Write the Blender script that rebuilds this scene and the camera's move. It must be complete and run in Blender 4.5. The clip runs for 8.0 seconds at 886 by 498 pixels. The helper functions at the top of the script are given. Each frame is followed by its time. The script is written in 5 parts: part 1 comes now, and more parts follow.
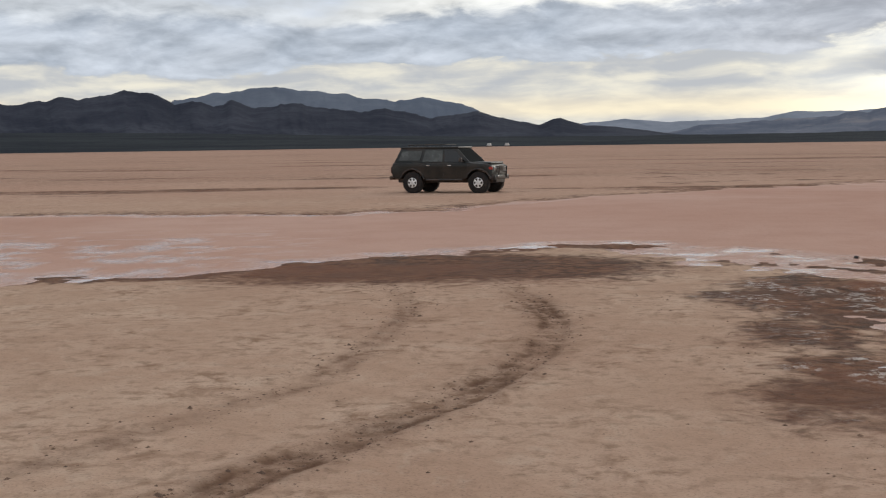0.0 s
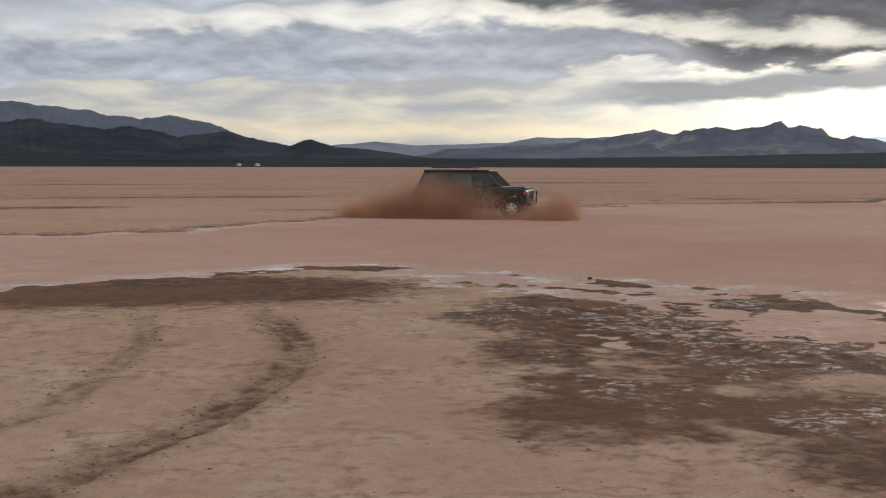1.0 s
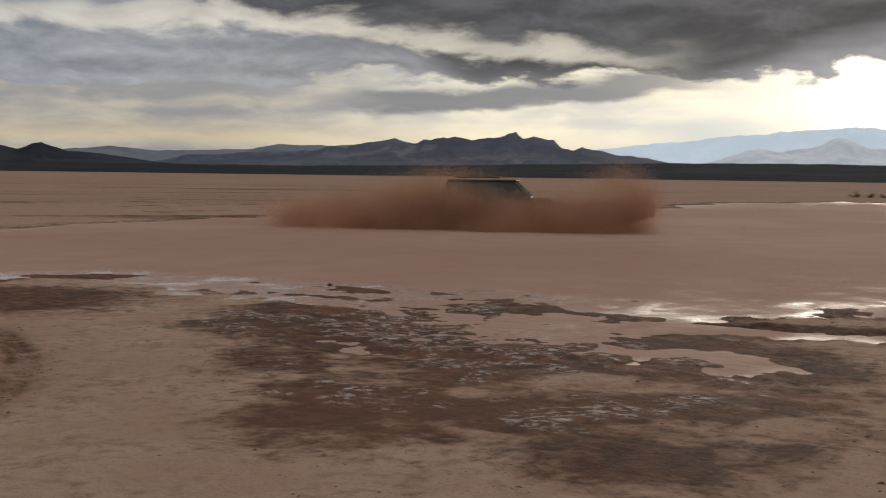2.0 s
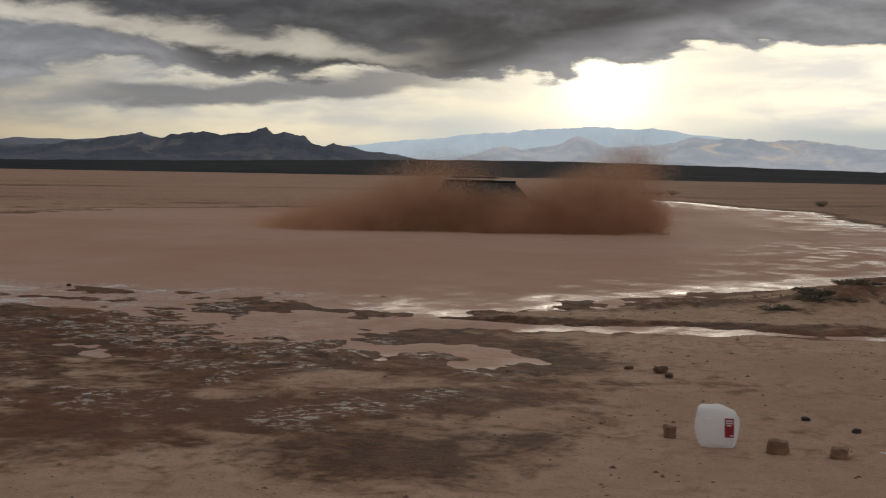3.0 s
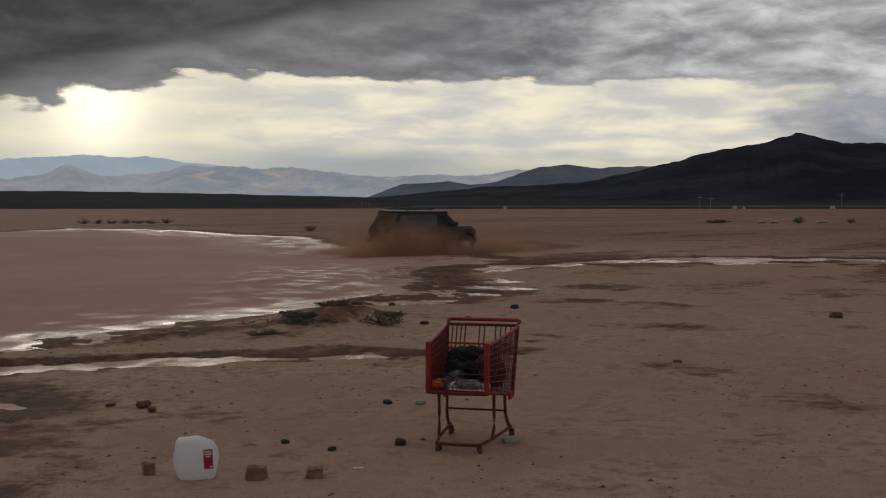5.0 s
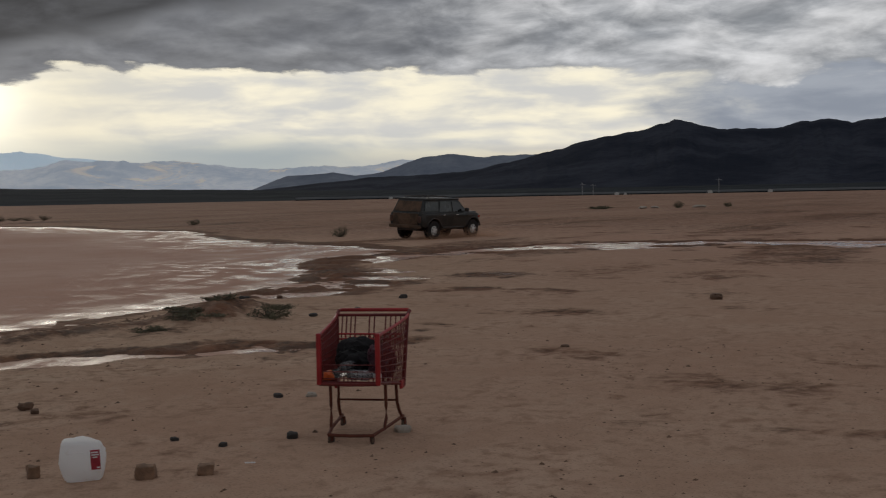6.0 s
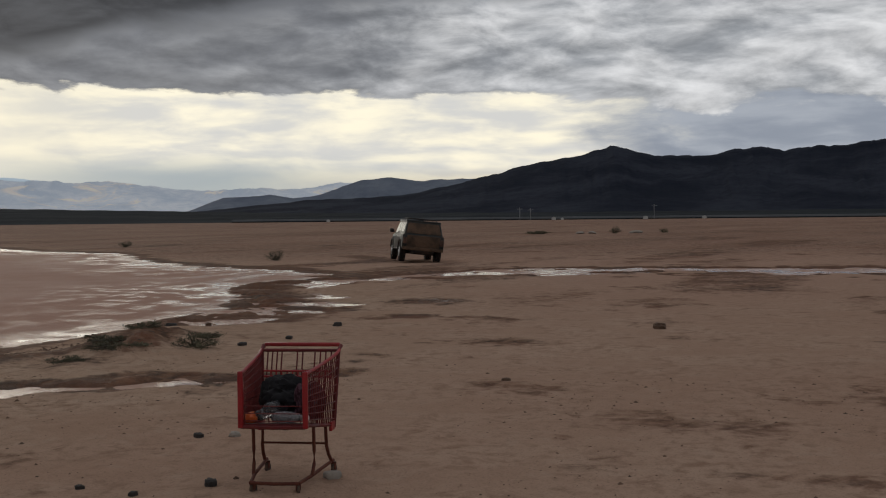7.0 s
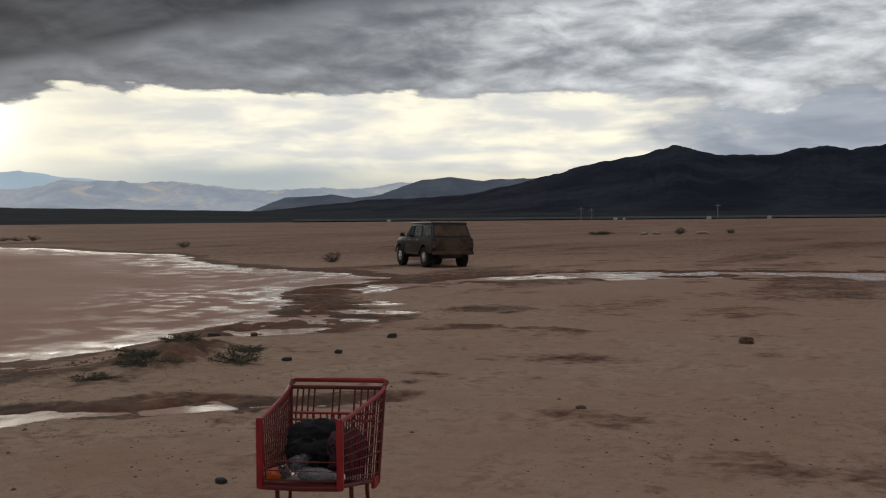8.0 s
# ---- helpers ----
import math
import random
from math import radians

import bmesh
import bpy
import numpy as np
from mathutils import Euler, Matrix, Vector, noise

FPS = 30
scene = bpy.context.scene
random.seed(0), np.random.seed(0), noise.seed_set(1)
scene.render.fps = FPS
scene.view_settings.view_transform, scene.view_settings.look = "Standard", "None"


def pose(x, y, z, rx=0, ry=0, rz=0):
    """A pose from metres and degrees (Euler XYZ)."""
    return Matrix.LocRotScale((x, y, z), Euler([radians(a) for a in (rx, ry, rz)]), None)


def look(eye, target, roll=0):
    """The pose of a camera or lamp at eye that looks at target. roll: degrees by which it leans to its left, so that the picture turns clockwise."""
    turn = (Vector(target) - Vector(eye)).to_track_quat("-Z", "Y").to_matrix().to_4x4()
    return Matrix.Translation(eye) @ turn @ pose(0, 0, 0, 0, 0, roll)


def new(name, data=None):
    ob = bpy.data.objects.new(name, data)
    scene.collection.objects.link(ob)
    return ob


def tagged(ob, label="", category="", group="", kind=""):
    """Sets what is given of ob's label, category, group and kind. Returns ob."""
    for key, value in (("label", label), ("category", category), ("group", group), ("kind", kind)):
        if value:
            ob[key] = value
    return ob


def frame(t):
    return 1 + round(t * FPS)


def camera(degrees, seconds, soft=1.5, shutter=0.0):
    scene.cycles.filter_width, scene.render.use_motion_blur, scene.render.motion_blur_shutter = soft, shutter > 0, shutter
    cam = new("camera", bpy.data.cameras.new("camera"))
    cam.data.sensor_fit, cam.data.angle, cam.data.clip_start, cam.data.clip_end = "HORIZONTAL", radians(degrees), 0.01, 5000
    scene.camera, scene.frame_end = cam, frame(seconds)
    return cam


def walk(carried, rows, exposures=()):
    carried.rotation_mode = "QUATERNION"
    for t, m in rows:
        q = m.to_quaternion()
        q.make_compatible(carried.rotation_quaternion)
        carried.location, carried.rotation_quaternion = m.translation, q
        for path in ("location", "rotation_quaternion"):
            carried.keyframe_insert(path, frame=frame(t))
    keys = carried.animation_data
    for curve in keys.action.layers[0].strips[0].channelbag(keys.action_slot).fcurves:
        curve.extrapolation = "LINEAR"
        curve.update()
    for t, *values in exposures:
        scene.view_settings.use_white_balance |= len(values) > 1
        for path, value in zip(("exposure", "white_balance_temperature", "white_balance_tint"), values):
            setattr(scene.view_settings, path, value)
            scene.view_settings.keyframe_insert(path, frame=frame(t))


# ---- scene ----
# ======== camera ========
cam = camera(40.49, 8.0, 1.1, 0.2)
PATH = [
    (0.0, pose(0.000, 0.000, 1.782, 85.001, 0.797, 0.000)),
    (0.5, pose(0.016, 0.017, 1.789, 85.508, 0.481, -4.999)),
    (1.0, pose(0.061, -0.006, 1.791, 85.950, -0.125, -11.805)),
    (1.5, pose(0.077, 0.009, 1.784, 86.318, -0.563, -18.542)),
    (2.0, pose(0.105, -0.014, 1.780, 86.394, -0.792, -24.022)),
    (2.2, pose(0.120, -0.005, 1.780, 86.425, -0.856, -27.066)),
    (3.3, pose(0.155, -0.036, 1.795, 86.380, -0.901, -39.164)),
    (3.5, pose(0.157, -0.055, 1.795, 86.421, -0.715, -41.807)),
    (4.0, pose(0.238, -0.095, 1.788, 86.974, -0.673, -47.386)),
    (4.5, pose(0.333, -0.103, 1.803, 87.637, -0.568, -53.405)),
    (4.7, pose(0.335, -0.096, 1.809, 87.879, -0.365, -56.470)),
    (5.8, pose(0.327, -0.072, 1.813, 87.351, 0.949, -63.399)),
    (6.0, pose(0.326, -0.076, 1.808, 87.401, 1.064, -64.963)),
    (6.5, pose(0.342, -0.081, 1.817, 87.779, 0.960, -67.388)),
    (7.0, pose(0.960, 0.200, 1.825, 88.486, 0.554, -67.930)),
    (7.5, pose(1.640, 0.510, 1.822, 88.760, 0.450, -67.251)),
    (8.0, pose(2.470, 0.870, 1.870, 88.500, 0.500, -65.050)),
]
walk(cam, PATH, exposures=[(0.0, 0.26, 6500, 10), (0.5, 0.18, 6550, 10), (1.0, 0.02, 6650, 11), (1.5, -0.30, 6800, 12), (2.2, -0.63, 6900, 12), (3.5, -0.97, 6950, 11), (4.5, -1.32, 6850, 11), (5.8, -1.17, 6600, 10), (6.5, -1.12, 6600, 10), (8.0, -0.96, 6500, 9)])

# ======== sky and sun ========
SUN_AZ, SUN_EL = radians(43.5), radians(15.0)
GLOW_EL = radians(4.6)
SUN_DIR = Vector((math.sin(SUN_AZ) * math.cos(SUN_EL), math.cos(SUN_AZ) * math.cos(SUN_EL), math.sin(SUN_EL)))
GLOW_DIR = Vector((math.sin(SUN_AZ) * math.cos(GLOW_EL), math.cos(SUN_AZ) * math.cos(GLOW_EL), math.sin(GLOW_EL)))


class Net:
    """A short way of writing node trees."""

    def __init__(self, tree):
        self.t = tree
        tree.nodes.clear()

    def n(self, kind, **props):
        node = self.t.nodes.new(kind)
        for k, v in props.items():
            setattr(node, k, v)
        return node

    def put(self, socket, value):
        if hasattr(value, "links"):
            self.t.links.new(value, socket)
        elif isinstance(value, (tuple, list)) and len(value) == 3 and socket.type == "RGBA":
            socket.default_value = (*value, 1)
        else:
            socket.default_value = value

    def m(self, op, a, b=0.0, c=0.0, clamp=False):
        node = self.n("ShaderNodeMath", operation=op, use_clamp=clamp)
        for s, v in zip(node.inputs, (a, b, c)):
            self.put(s, v)
        return node.outputs[0]

    def mix(self, f, a, b, blend="MIX"):
        node = self.n("ShaderNodeMix", data_type="RGBA", blend_type=blend)
        self.put(node.inputs[0], f)
        self.put(node.inputs[6], a)
        self.put(node.inputs[7], b)
        return node.outputs[2]

    def ramp(self, v, lo, hi, a=0.0, b=1.0):
        node = self.n("ShaderNodeMapRange", interpolation_type="SMOOTHSTEP")
        for s, x in zip(node.inputs, (v, lo, hi, a, b)):
            self.put(s, x)
        return node.outputs[0]

    def noise(self, vec, scale, detail=5.0, rough=0.55, dist=0.0):
        node = self.n("ShaderNodeTexNoise")
        if vec is not None:
            self.put(node.inputs["Vector"], vec)
        node.inputs["Scale"].default_value, node.inputs["Detail"].default_value = scale, detail
        node.inputs["Roughness"].default_value, node.inputs["Distortion"].default_value = rough, dist
        return node.outputs["Fac"]

    def xyz(self, x, y, z):
        node = self.n("ShaderNodeCombineXYZ")
        for s, v in zip(node.inputs, (x, y, z)):
            self.put(s, v)
        return node.outputs[0]

    def by(self, v, lo, hi, pairs):
        """A value looked up along v between lo and hi, smooth from pair to pair."""
        top = max(p[1] for p in pairs) or 1.0
        node = self.n("ShaderNodeValToRGB")
        el = node.color_ramp.elements
        while len(el) < len(pairs):
            el.new(0.5)
        for e, (p, q) in zip(el, pairs):
            e.position = (p - lo) / (hi - lo)
            e.color = (q / top, q / top, q / top, 1)
        node.color_ramp.interpolation = "EASE"
        self.put(node.inputs[0], self.m("DIVIDE", self.m("SUBTRACT", v, lo), hi - lo))
        return self.m("MULTIPLY", node.outputs[0], top)

    def split(self, v):
        node = self.n("ShaderNodeSeparateXYZ")
        self.put(node.inputs[0], v)
        return node.outputs


def build_world():
    w = bpy.data.worlds.new("sky")
    scene.world = w
    w.use_nodes = True
    g = Net(w.node_tree)
    sky = g.n("ShaderNodeTexSky", sky_type="NISHITA", sun_disc=False, sun_elevation=SUN_EL, sun_rotation=SUN_AZ)
    way = g.n("ShaderNodeTexCoord").outputs["Generated"]
    x, y, z = g.split(way)
    zz = g.m("MAXIMUM", z, 0.0)
    az = g.m("MULTIPLY", g.m("ARCTAN2", x, y), 57.2958)
    el = g.m("MULTIPLY", zz, 57.2958)

    def along(pairs):
        return g.by(az, -40.0, 110.0, pairs)

    # cloud texture in degrees, drawn out sideways
    flat = g.xyz(az, g.m("MULTIPLY", el, 2.3), 0.0)
    sway = g.m("SUBTRACT", g.noise(flat, 0.20, 1.0), 0.5)
    u = g.m("ADD", az, g.m("MULTIPLY", sway, 3.0))
    v = g.m("ADD", g.m("MULTIPLY", el, 2.3), g.m("MULTIPLY", sway, 1.6))
    big = g.noise(g.xyz(g.m("MULTIPLY", u, 0.55), v, 9.0), 0.24, 2.0, 0.45)
    mid = g.noise(g.xyz(g.m("MULTIPLY", u, 0.8), v, 3.0), 0.40, 8.0, 0.57)
    mid_up = g.noise(g.xyz(g.m("MULTIPLY", u, 0.8), g.m("ADD", v, 0.9), 3.0), 0.40, 4.0, 0.45)
    relief = g.m("SUBTRACT", mid, mid_up)
    bar = g.noise(g.xyz(g.m("MULTIPLY", u, 0.5), g.m("MULTIPLY", v, 1.2), 21.0), 0.42, 6.0, 0.52)
    tex = g.m("ADD", g.m("MULTIPLY", mid, 0.6), g.m("MULTIPLY", big, 0.4))
    rag = g.m("ADD", g.m("MULTIPLY", g.m("SUBTRACT", mid, 0.5), 2.4), g.m("MULTIPLY", g.m("SUBTRACT", big, 0.5), 2.4))
    # nearness to the veiled sun
    dot = g.n("ShaderNodeVectorMath", operation="DOT_PRODUCT")
    g.put(dot.inputs[0], way)
    dot.inputs[1].default_value = GLOW_DIR
    near = g.m("MAXIMUM", dot.outputs["Value"], 0.0)
    wide = g.ramp(near, 0.86, 0.99)
    halo = g.m("POWER", near, 150.0)
    core = g.m("POWER", near, 1500.0)
    # the cloud deck: where its lower edge hangs, and the darker shelf inside it
    thr = along([(-40, 3.4), (-10, 3.5), (2, 3.9), (14, 4.2), (26, 4.5), (36, 4.6), (42, 5.2), (50, 6.0), (58, 5.9), (68, 5.7), (80, 5.2), (100, 5.0)])
    deck = g.ramp(g.m("ADD", g.m("SUBTRACT", el, thr), rag), -0.14, 0.22)
    sh_thr = along([(-40, 11.0), (2, 10.0), (9, 8.0), (16, 7.0), (21, 6.0), (26, 4.4), (35, 4.4), (42, 5.9), (48, 7.7), (54, 8.8), (62, 10.0), (80, 11.0)])
    shelf = g.ramp(g.m("ADD", g.m("SUBTRACT", el, sh_thr), g.m("MULTIPLY", rag, 0.9)), -0.7, 0.8)
    side_r = g.ramp(g.m("ADD", az, g.m("MULTIPLY", rag, 4.0)), 58.0, 74.0)
    left = g.ramp(az, 26.0, 2.0)
    # low band under the deck: cream light broken by grey bars
    bars = g.ramp(g.m("ADD", g.m("MULTIPLY", bar, 0.65), g.m("MULTIPLY", mid, 0.35)), 0.36, 0.62)
    cream = g.mix(wide, (0.72, 0.69, 0.59), (1.45, 1.38, 1.12))
    cream = g.mix(g.ramp(az, 42.0, 56.0), cream, (2.12, 1.98, 1.58))
    grey_low = g.mix(wide, (0.37, 0.40, 0.45), (0.92, 0.95, 0.95))
    grey_low = g.mix(g.ramp(az, 42.0, 56.0), grey_low, (1.22, 1.25, 1.29))
    low = g.mix(g.m("MULTIPLY", bars, 0.85), cream, grey_low)
    low = g.mix(g.ramp(g.m("ADD", az, g.m("MULTIPLY", rag, 3.0)), 73.0, 80.0), low, g.mix(bars, (0.78, 0.85, 0.97), (0.56, 0.63, 0.76)))
    # a second, lower bar of grey to the side of the sun
    b_mid = along([(-40, 3.0), (16, 3.0), (24, 3.5), (30, 3.9), (37, 4.5), (60, 5.0)])
    b_in = g.m("MULTIPLY", along([(-40, 0.0), (16, 0.0), (22, 1.0), (34, 1.0), (39, 0.0), (60, 0.0)]), g.ramp(g.m("ABSOLUTE", g.m("ADD", g.m("SUBTRACT", el, b_mid), g.m("MULTIPLY", rag, 0.5))), 0.75, 0.30))
    low = g.mix(g.m("MULTIPLY", b_in, 0.9), low, (0.30, 0.32, 0.36))
    warm = g.m("MULTIPLY", g.ramp(el, 2.6, 1.6), g.ramp(el, 0.9, 1.5))
    low = g.mix(g.m("MULTIPLY", warm, 0.45), low, g.mix(wide, (0.95, 0.80, 0.52), (1.7, 1.5, 1.05)))
    low = g.mix(g.m("MULTIPLY", g.m("MULTIPLY", g.ramp(el, 3.4, 1.9), along([(-40, 0.0), (30, 0.0), (38, 0.9), (57, 0.85), (64, 0.3), (70, 0.0)])), 1.0), low, (0.66, 0.80, 0.90))
    low = g.mix(g.m("MULTIPLY", halo, 0.5), low, (2.6, 2.4, 1.9))
    low = g.mix(g.m("MULTIPLY", core, 0.5), low, (4.4, 4.2, 3.4))
    # the deck itself: mid grey, dark in the shelf, broken and white on the far side
    dark = g.mix(left, (0.33, 0.35, 0.395), (0.32, 0.365, 0.43))
    pale = g.mix(left, (0.52, 0.54, 0.58), (0.50, 0.545, 0.61))
    dark = g.mix(side_r, dark, (0.56, 0.60, 0.66))
    pale = g.mix(side_r, pale, (1.40, 1.42, 1.46))
    body = g.mix(g.ramp(tex, 0.33, 0.68), dark, pale)
    # pale rifts
    r_mid = along([(-40, 6.4), (-2, 6.4), (8, 7.1), (17, 6.9), (22, 6.3), (28, 6.0), (33, 5.4), (60, 5.4)])
    r_in = g.m("MULTIPLY", along([(-40, 0.15), (-8, 0.25), (0, 0.8), (16, 0.9), (31, 0.75), (37, 0.0), (60, 0.0)]), g.ramp(g.m("ABSOLUTE", g.m("ADD", g.m("SUBTRACT", el, r_mid), rag)), 0.85, 0.15))
    shade = g.mix(g.ramp(tex, 0.38, 0.66), (0.090, 0.098, 0.115), (0.170, 0.180, 0.202))
    body = g.mix(shelf, body, shade)
    body = g.mix(r_in, body, g.mix(g.ramp(az, 0.0, 25.0), (0.82, 0.82, 0.78), (0.95, 0.92, 0.82)))
    lit = g.m("ADD", 1.0, g.m("MULTIPLY", relief, 0.8))
    body = g.mix(1.0, body, g.xyz(lit, lit, lit), "MULTIPLY")  # underlit billows
    lid = g.mix(deck, low, body)
    # overhead and behind: a broken overcast
    k = g.m("DIVIDE", 1.0, g.m("ADD", zz, 0.05))
    over = g.noise(g.xyz(g.m("MULTIPLY", x, k), g.m("MULTIPLY", y, k), g.m("MULTIPLY", zz, 4.0)), 0.95, 6.0, 0.56, 0.5)
    high = g.mix(g.ramp(over, 0.35, 0.65), (0.40, 0.43, 0.48), (0.78, 0.80, 0.84))
    lid = g.mix(g.ramp(zz, 0.20, 0.45), lid, high)
    total = g.n("ShaderNodeMix", data_type="RGBA", blend_type="ADD")
    total.inputs[0].default_value = 0.001
    g.put(total.inputs[6], lid)
    g.put(total.inputs[7], sky.outputs[0])
    bg = g.n("ShaderNodeBackground")
    g.put(bg.inputs[0], total.outputs[2])
    bg.inputs[1].default_value = 1.0
    out = g.n("ShaderNodeOutputWorld")
    g.t.links.new(bg.outputs[0], out.inputs[0])


build_world()
lamp = bpy.data.lights.new("sun", "SUN")
lamp.energy, lamp.angle, lamp.color = 0.45, radians(25), (1.0, 0.93, 0.80)
sun = new("sun", lamp)
sun.matrix_world = look((0, 0, 50), Vector((0, 0, 50)) - SUN_DIR)


# ======== materials ========
def material(name, build):
    mat = bpy.data.materials.new(name)
    mat.use_nodes = True
    g = Net(mat.node_tree)
    sh = g.n("ShaderNodeBsdfPrincipled")
    out = g.n("ShaderNodeOutputMaterial")
    g.t.links.new(sh.outputs[0], out.inputs[0])
    build(g, sh)
    return mat


def bump(g, sh, height, strength, distance=0.02):
    node = g.n("ShaderNodeBump")
    node.inputs["Strength"].default_value, node.inputs["Distance"].default_value = strength, distance
    g.put(node.inputs["Height"], height)
    g.put(sh.inputs["Normal"], node.outputs[0])


def simple(name, col, rough=0.6, metal=0.0, var=0.25, scale=6.0, fine=60.0, bumps=0.15, dirt=None, dirt_amt=0.0, **more):
    """A surface with two scales of variation, and dried mud where dirt is given."""
    def build(g, sh):
        co = g.n("ShaderNodeTexCoord").outputs["Object"]
        a = g.noise(co, scale, 4.0)
        b = g.noise(co, fine, 3.0)
        dark = tuple(c * (1 - var) for c in col)
        light = tuple(min(1, c * (1 + var)) for c in col)
        c = g.mix(g.ramp(a, 0.3, 0.7), dark, light)
        c = g.mix(g.m("MULTIPLY", g.ramp(b, 0.45, 0.75), 0.35), c, dark)
        r = g.m("ADD", rough, g.m("MULTIPLY", g.m("SUBTRACT", a, 0.5), 0.25), clamp=True)
        if dirt:
            f = g.m("MULTIPLY", g.ramp(g.m("ADD", g.m("MULTIPLY", a, 0.6), g.m("MULTIPLY", b, 0.4)), 0.5 - dirt_amt * 0.4, 0.62), min(1.0, dirt_amt * 1.4))
            c = g.mix(f, c, dirt)
            r = g.m("ADD", r, g.m("MULTIPLY", f, 0.4), clamp=True)
        g.put(sh.inputs["Base Color"], c)
        g.put(sh.inputs["Roughness"], r)
        sh.inputs["Metallic"].default_value = metal
        for k, v in more.items():
            sh.inputs[k.replace("_", " ")].default_value = v
        bump(g, sh, b, bumps, 0.01)
    return material(name, build)


MUD = (0.23, 0.135, 0.085)


def ground_build(g, sh):
    co = g.n("ShaderNodeTexCoord").outputs["Object"]
    wet = g.n("ShaderNodeAttribute", attribute_name="wet").outputs["Fac"]
    film = g.n("ShaderNodeAttribute", attribute_name="film").outputs["Fac"]
    crumb = g.n("ShaderNodeAttribute", attribute_name="crumb").outputs["Fac"]
    pink = g.n("ShaderNodeAttribute", attribute_name="pink").outputs["Fac"]
    n0 = g.noise(co, 0.12, 4.0, 0.55, 0.3)
    n1 = g.noise(co, 0.9, 6.0, 0.6, 0.4)
    n2 = g.noise(co, 7.0, 5.0, 0.6)
    n3 = g.noise(co, 45.0, 4.0, 0.65)
    n4 = g.noise(co, 2.6, 6.0, 0.65, 0.8)
    dry = g.mix(g.ramp(n1, 0.3, 0.7), (0.49, 0.328, 0.228), (0.59, 0.420, 0.305))
    dry = g.mix(g.m("MULTIPLY", g.ramp(n0, 0.35, 0.65), 0.55), dry, (0.44, 0.27, 0.185))
    dry = g.mix(g.m("MULTIPLY", g.ramp(n2, 0.48, 0.68), g.ramp(n1, 0.38, 0.60, 0.2, 0.75)), dry, (0.27, 0.172, 0.112))
    dry = g.mix(g.m("MULTIPLY", g.ramp(n4, 0.50, 0.66), g.ramp(n1, 0.40, 0.62, 0.12, 0.75)), dry, (0.27, 0.160, 0.100))
    dry = g.mix(g.m("MULTIPLY", g.ramp(n4, 0.46, 0.32), 0.35), dry, (0.57, 0.43, 0.32))
    dry = g.mix(g.m("MULTIPLY", pink, 0.6), dry, (0.47, 0.285, 0.212))
    damp = g.mix(g.ramp(g.m("ADD", g.m("MULTIPLY", n2, 0.5), g.m("MULTIPLY", n4, 0.5)), 0.40, 0.60), (0.23, 0.118, 0.070), (0.078, 0.044, 0.030))
    damp = g.mix(g.m("MULTIPLY", g.ramp(n1, 0.44, 0.60), 0.75), damp, (0.118, 0.072, 0.052))
    red = g.noise(co, 0.55, 5.0, 0.6, 0.9)
    damp = g.mix(g.m("MULTIPLY", g.ramp(red, 0.50, 0.64), 0.55), damp, (0.23, 0.098, 0.056))
    damp = g.mix(g.m("MULTIPLY", g.ramp(n4, 0.58, 0.70), 0.6), damp, (0.045, 0.030, 0.024))
    damp = g.mix(g.m("MULTIPLY", g.ramp(n0, 0.44, 0.55), 0.55), damp, (0.185, 0.088, 0.052))
    rim = g.m("ADD", wet, g.m("MULTIPLY", g.m("SUBTRACT", n4, 0.5), 0.75))
    rim = g.m("ADD", rim, g.m("MULTIPLY", g.m("SUBTRACT", n2, 0.5), 0.4))
    w = g.ramp(rim, 0.22, 0.68)
    c = g.mix(w, dry, damp)
    c = g.mix(g.m("MULTIPLY", crumb, g.ramp(n2, 0.25, 0.5, 0.25, 0.9)), c, (0.20, 0.108, 0.066))
    # flecks of wet film: glossier, and their glint also put into a pale colour
    film_fleck = g.m("MULTIPLY", film, g.ramp(g.noise(co, 9.0, 7.0, 0.75, 0.3), 0.50, 0.58))
    c = g.mix(film_fleck, c, (0.44, 0.35, 0.29))
    c = g.mix(g.m("MULTIPLY", g.ramp(n3, 0.52, 0.72), 0.5), c, (0.13, 0.085, 0.06))
    g.put(sh.inputs["Base Color"], c)
    r = g.m("SUBTRACT", 0.95, g.m("MULTIPLY", w, 0.32))
    r = g.m("SUBTRACT", r, g.m("MULTIPLY", film_fleck, 0.38), clamp=True)
    g.put(sh.inputs["Roughness"], r)
    g.put(sh.inputs["Specular IOR Level"], g.m("ADD", 0.03, g.m("MULTIPLY", film_fleck, 0.3)))
    h = g.m("ADD", g.m("MULTIPLY", n2, 0.6), g.m("MULTIPLY", n3, g.m("ADD", 0.25, g.m("MULTIPLY", crumb, 0.8))))
    bump(g, sh, g.m("ADD", h, g.m("MULTIPLY", n4, 1.2)), 0.95, 0.06)


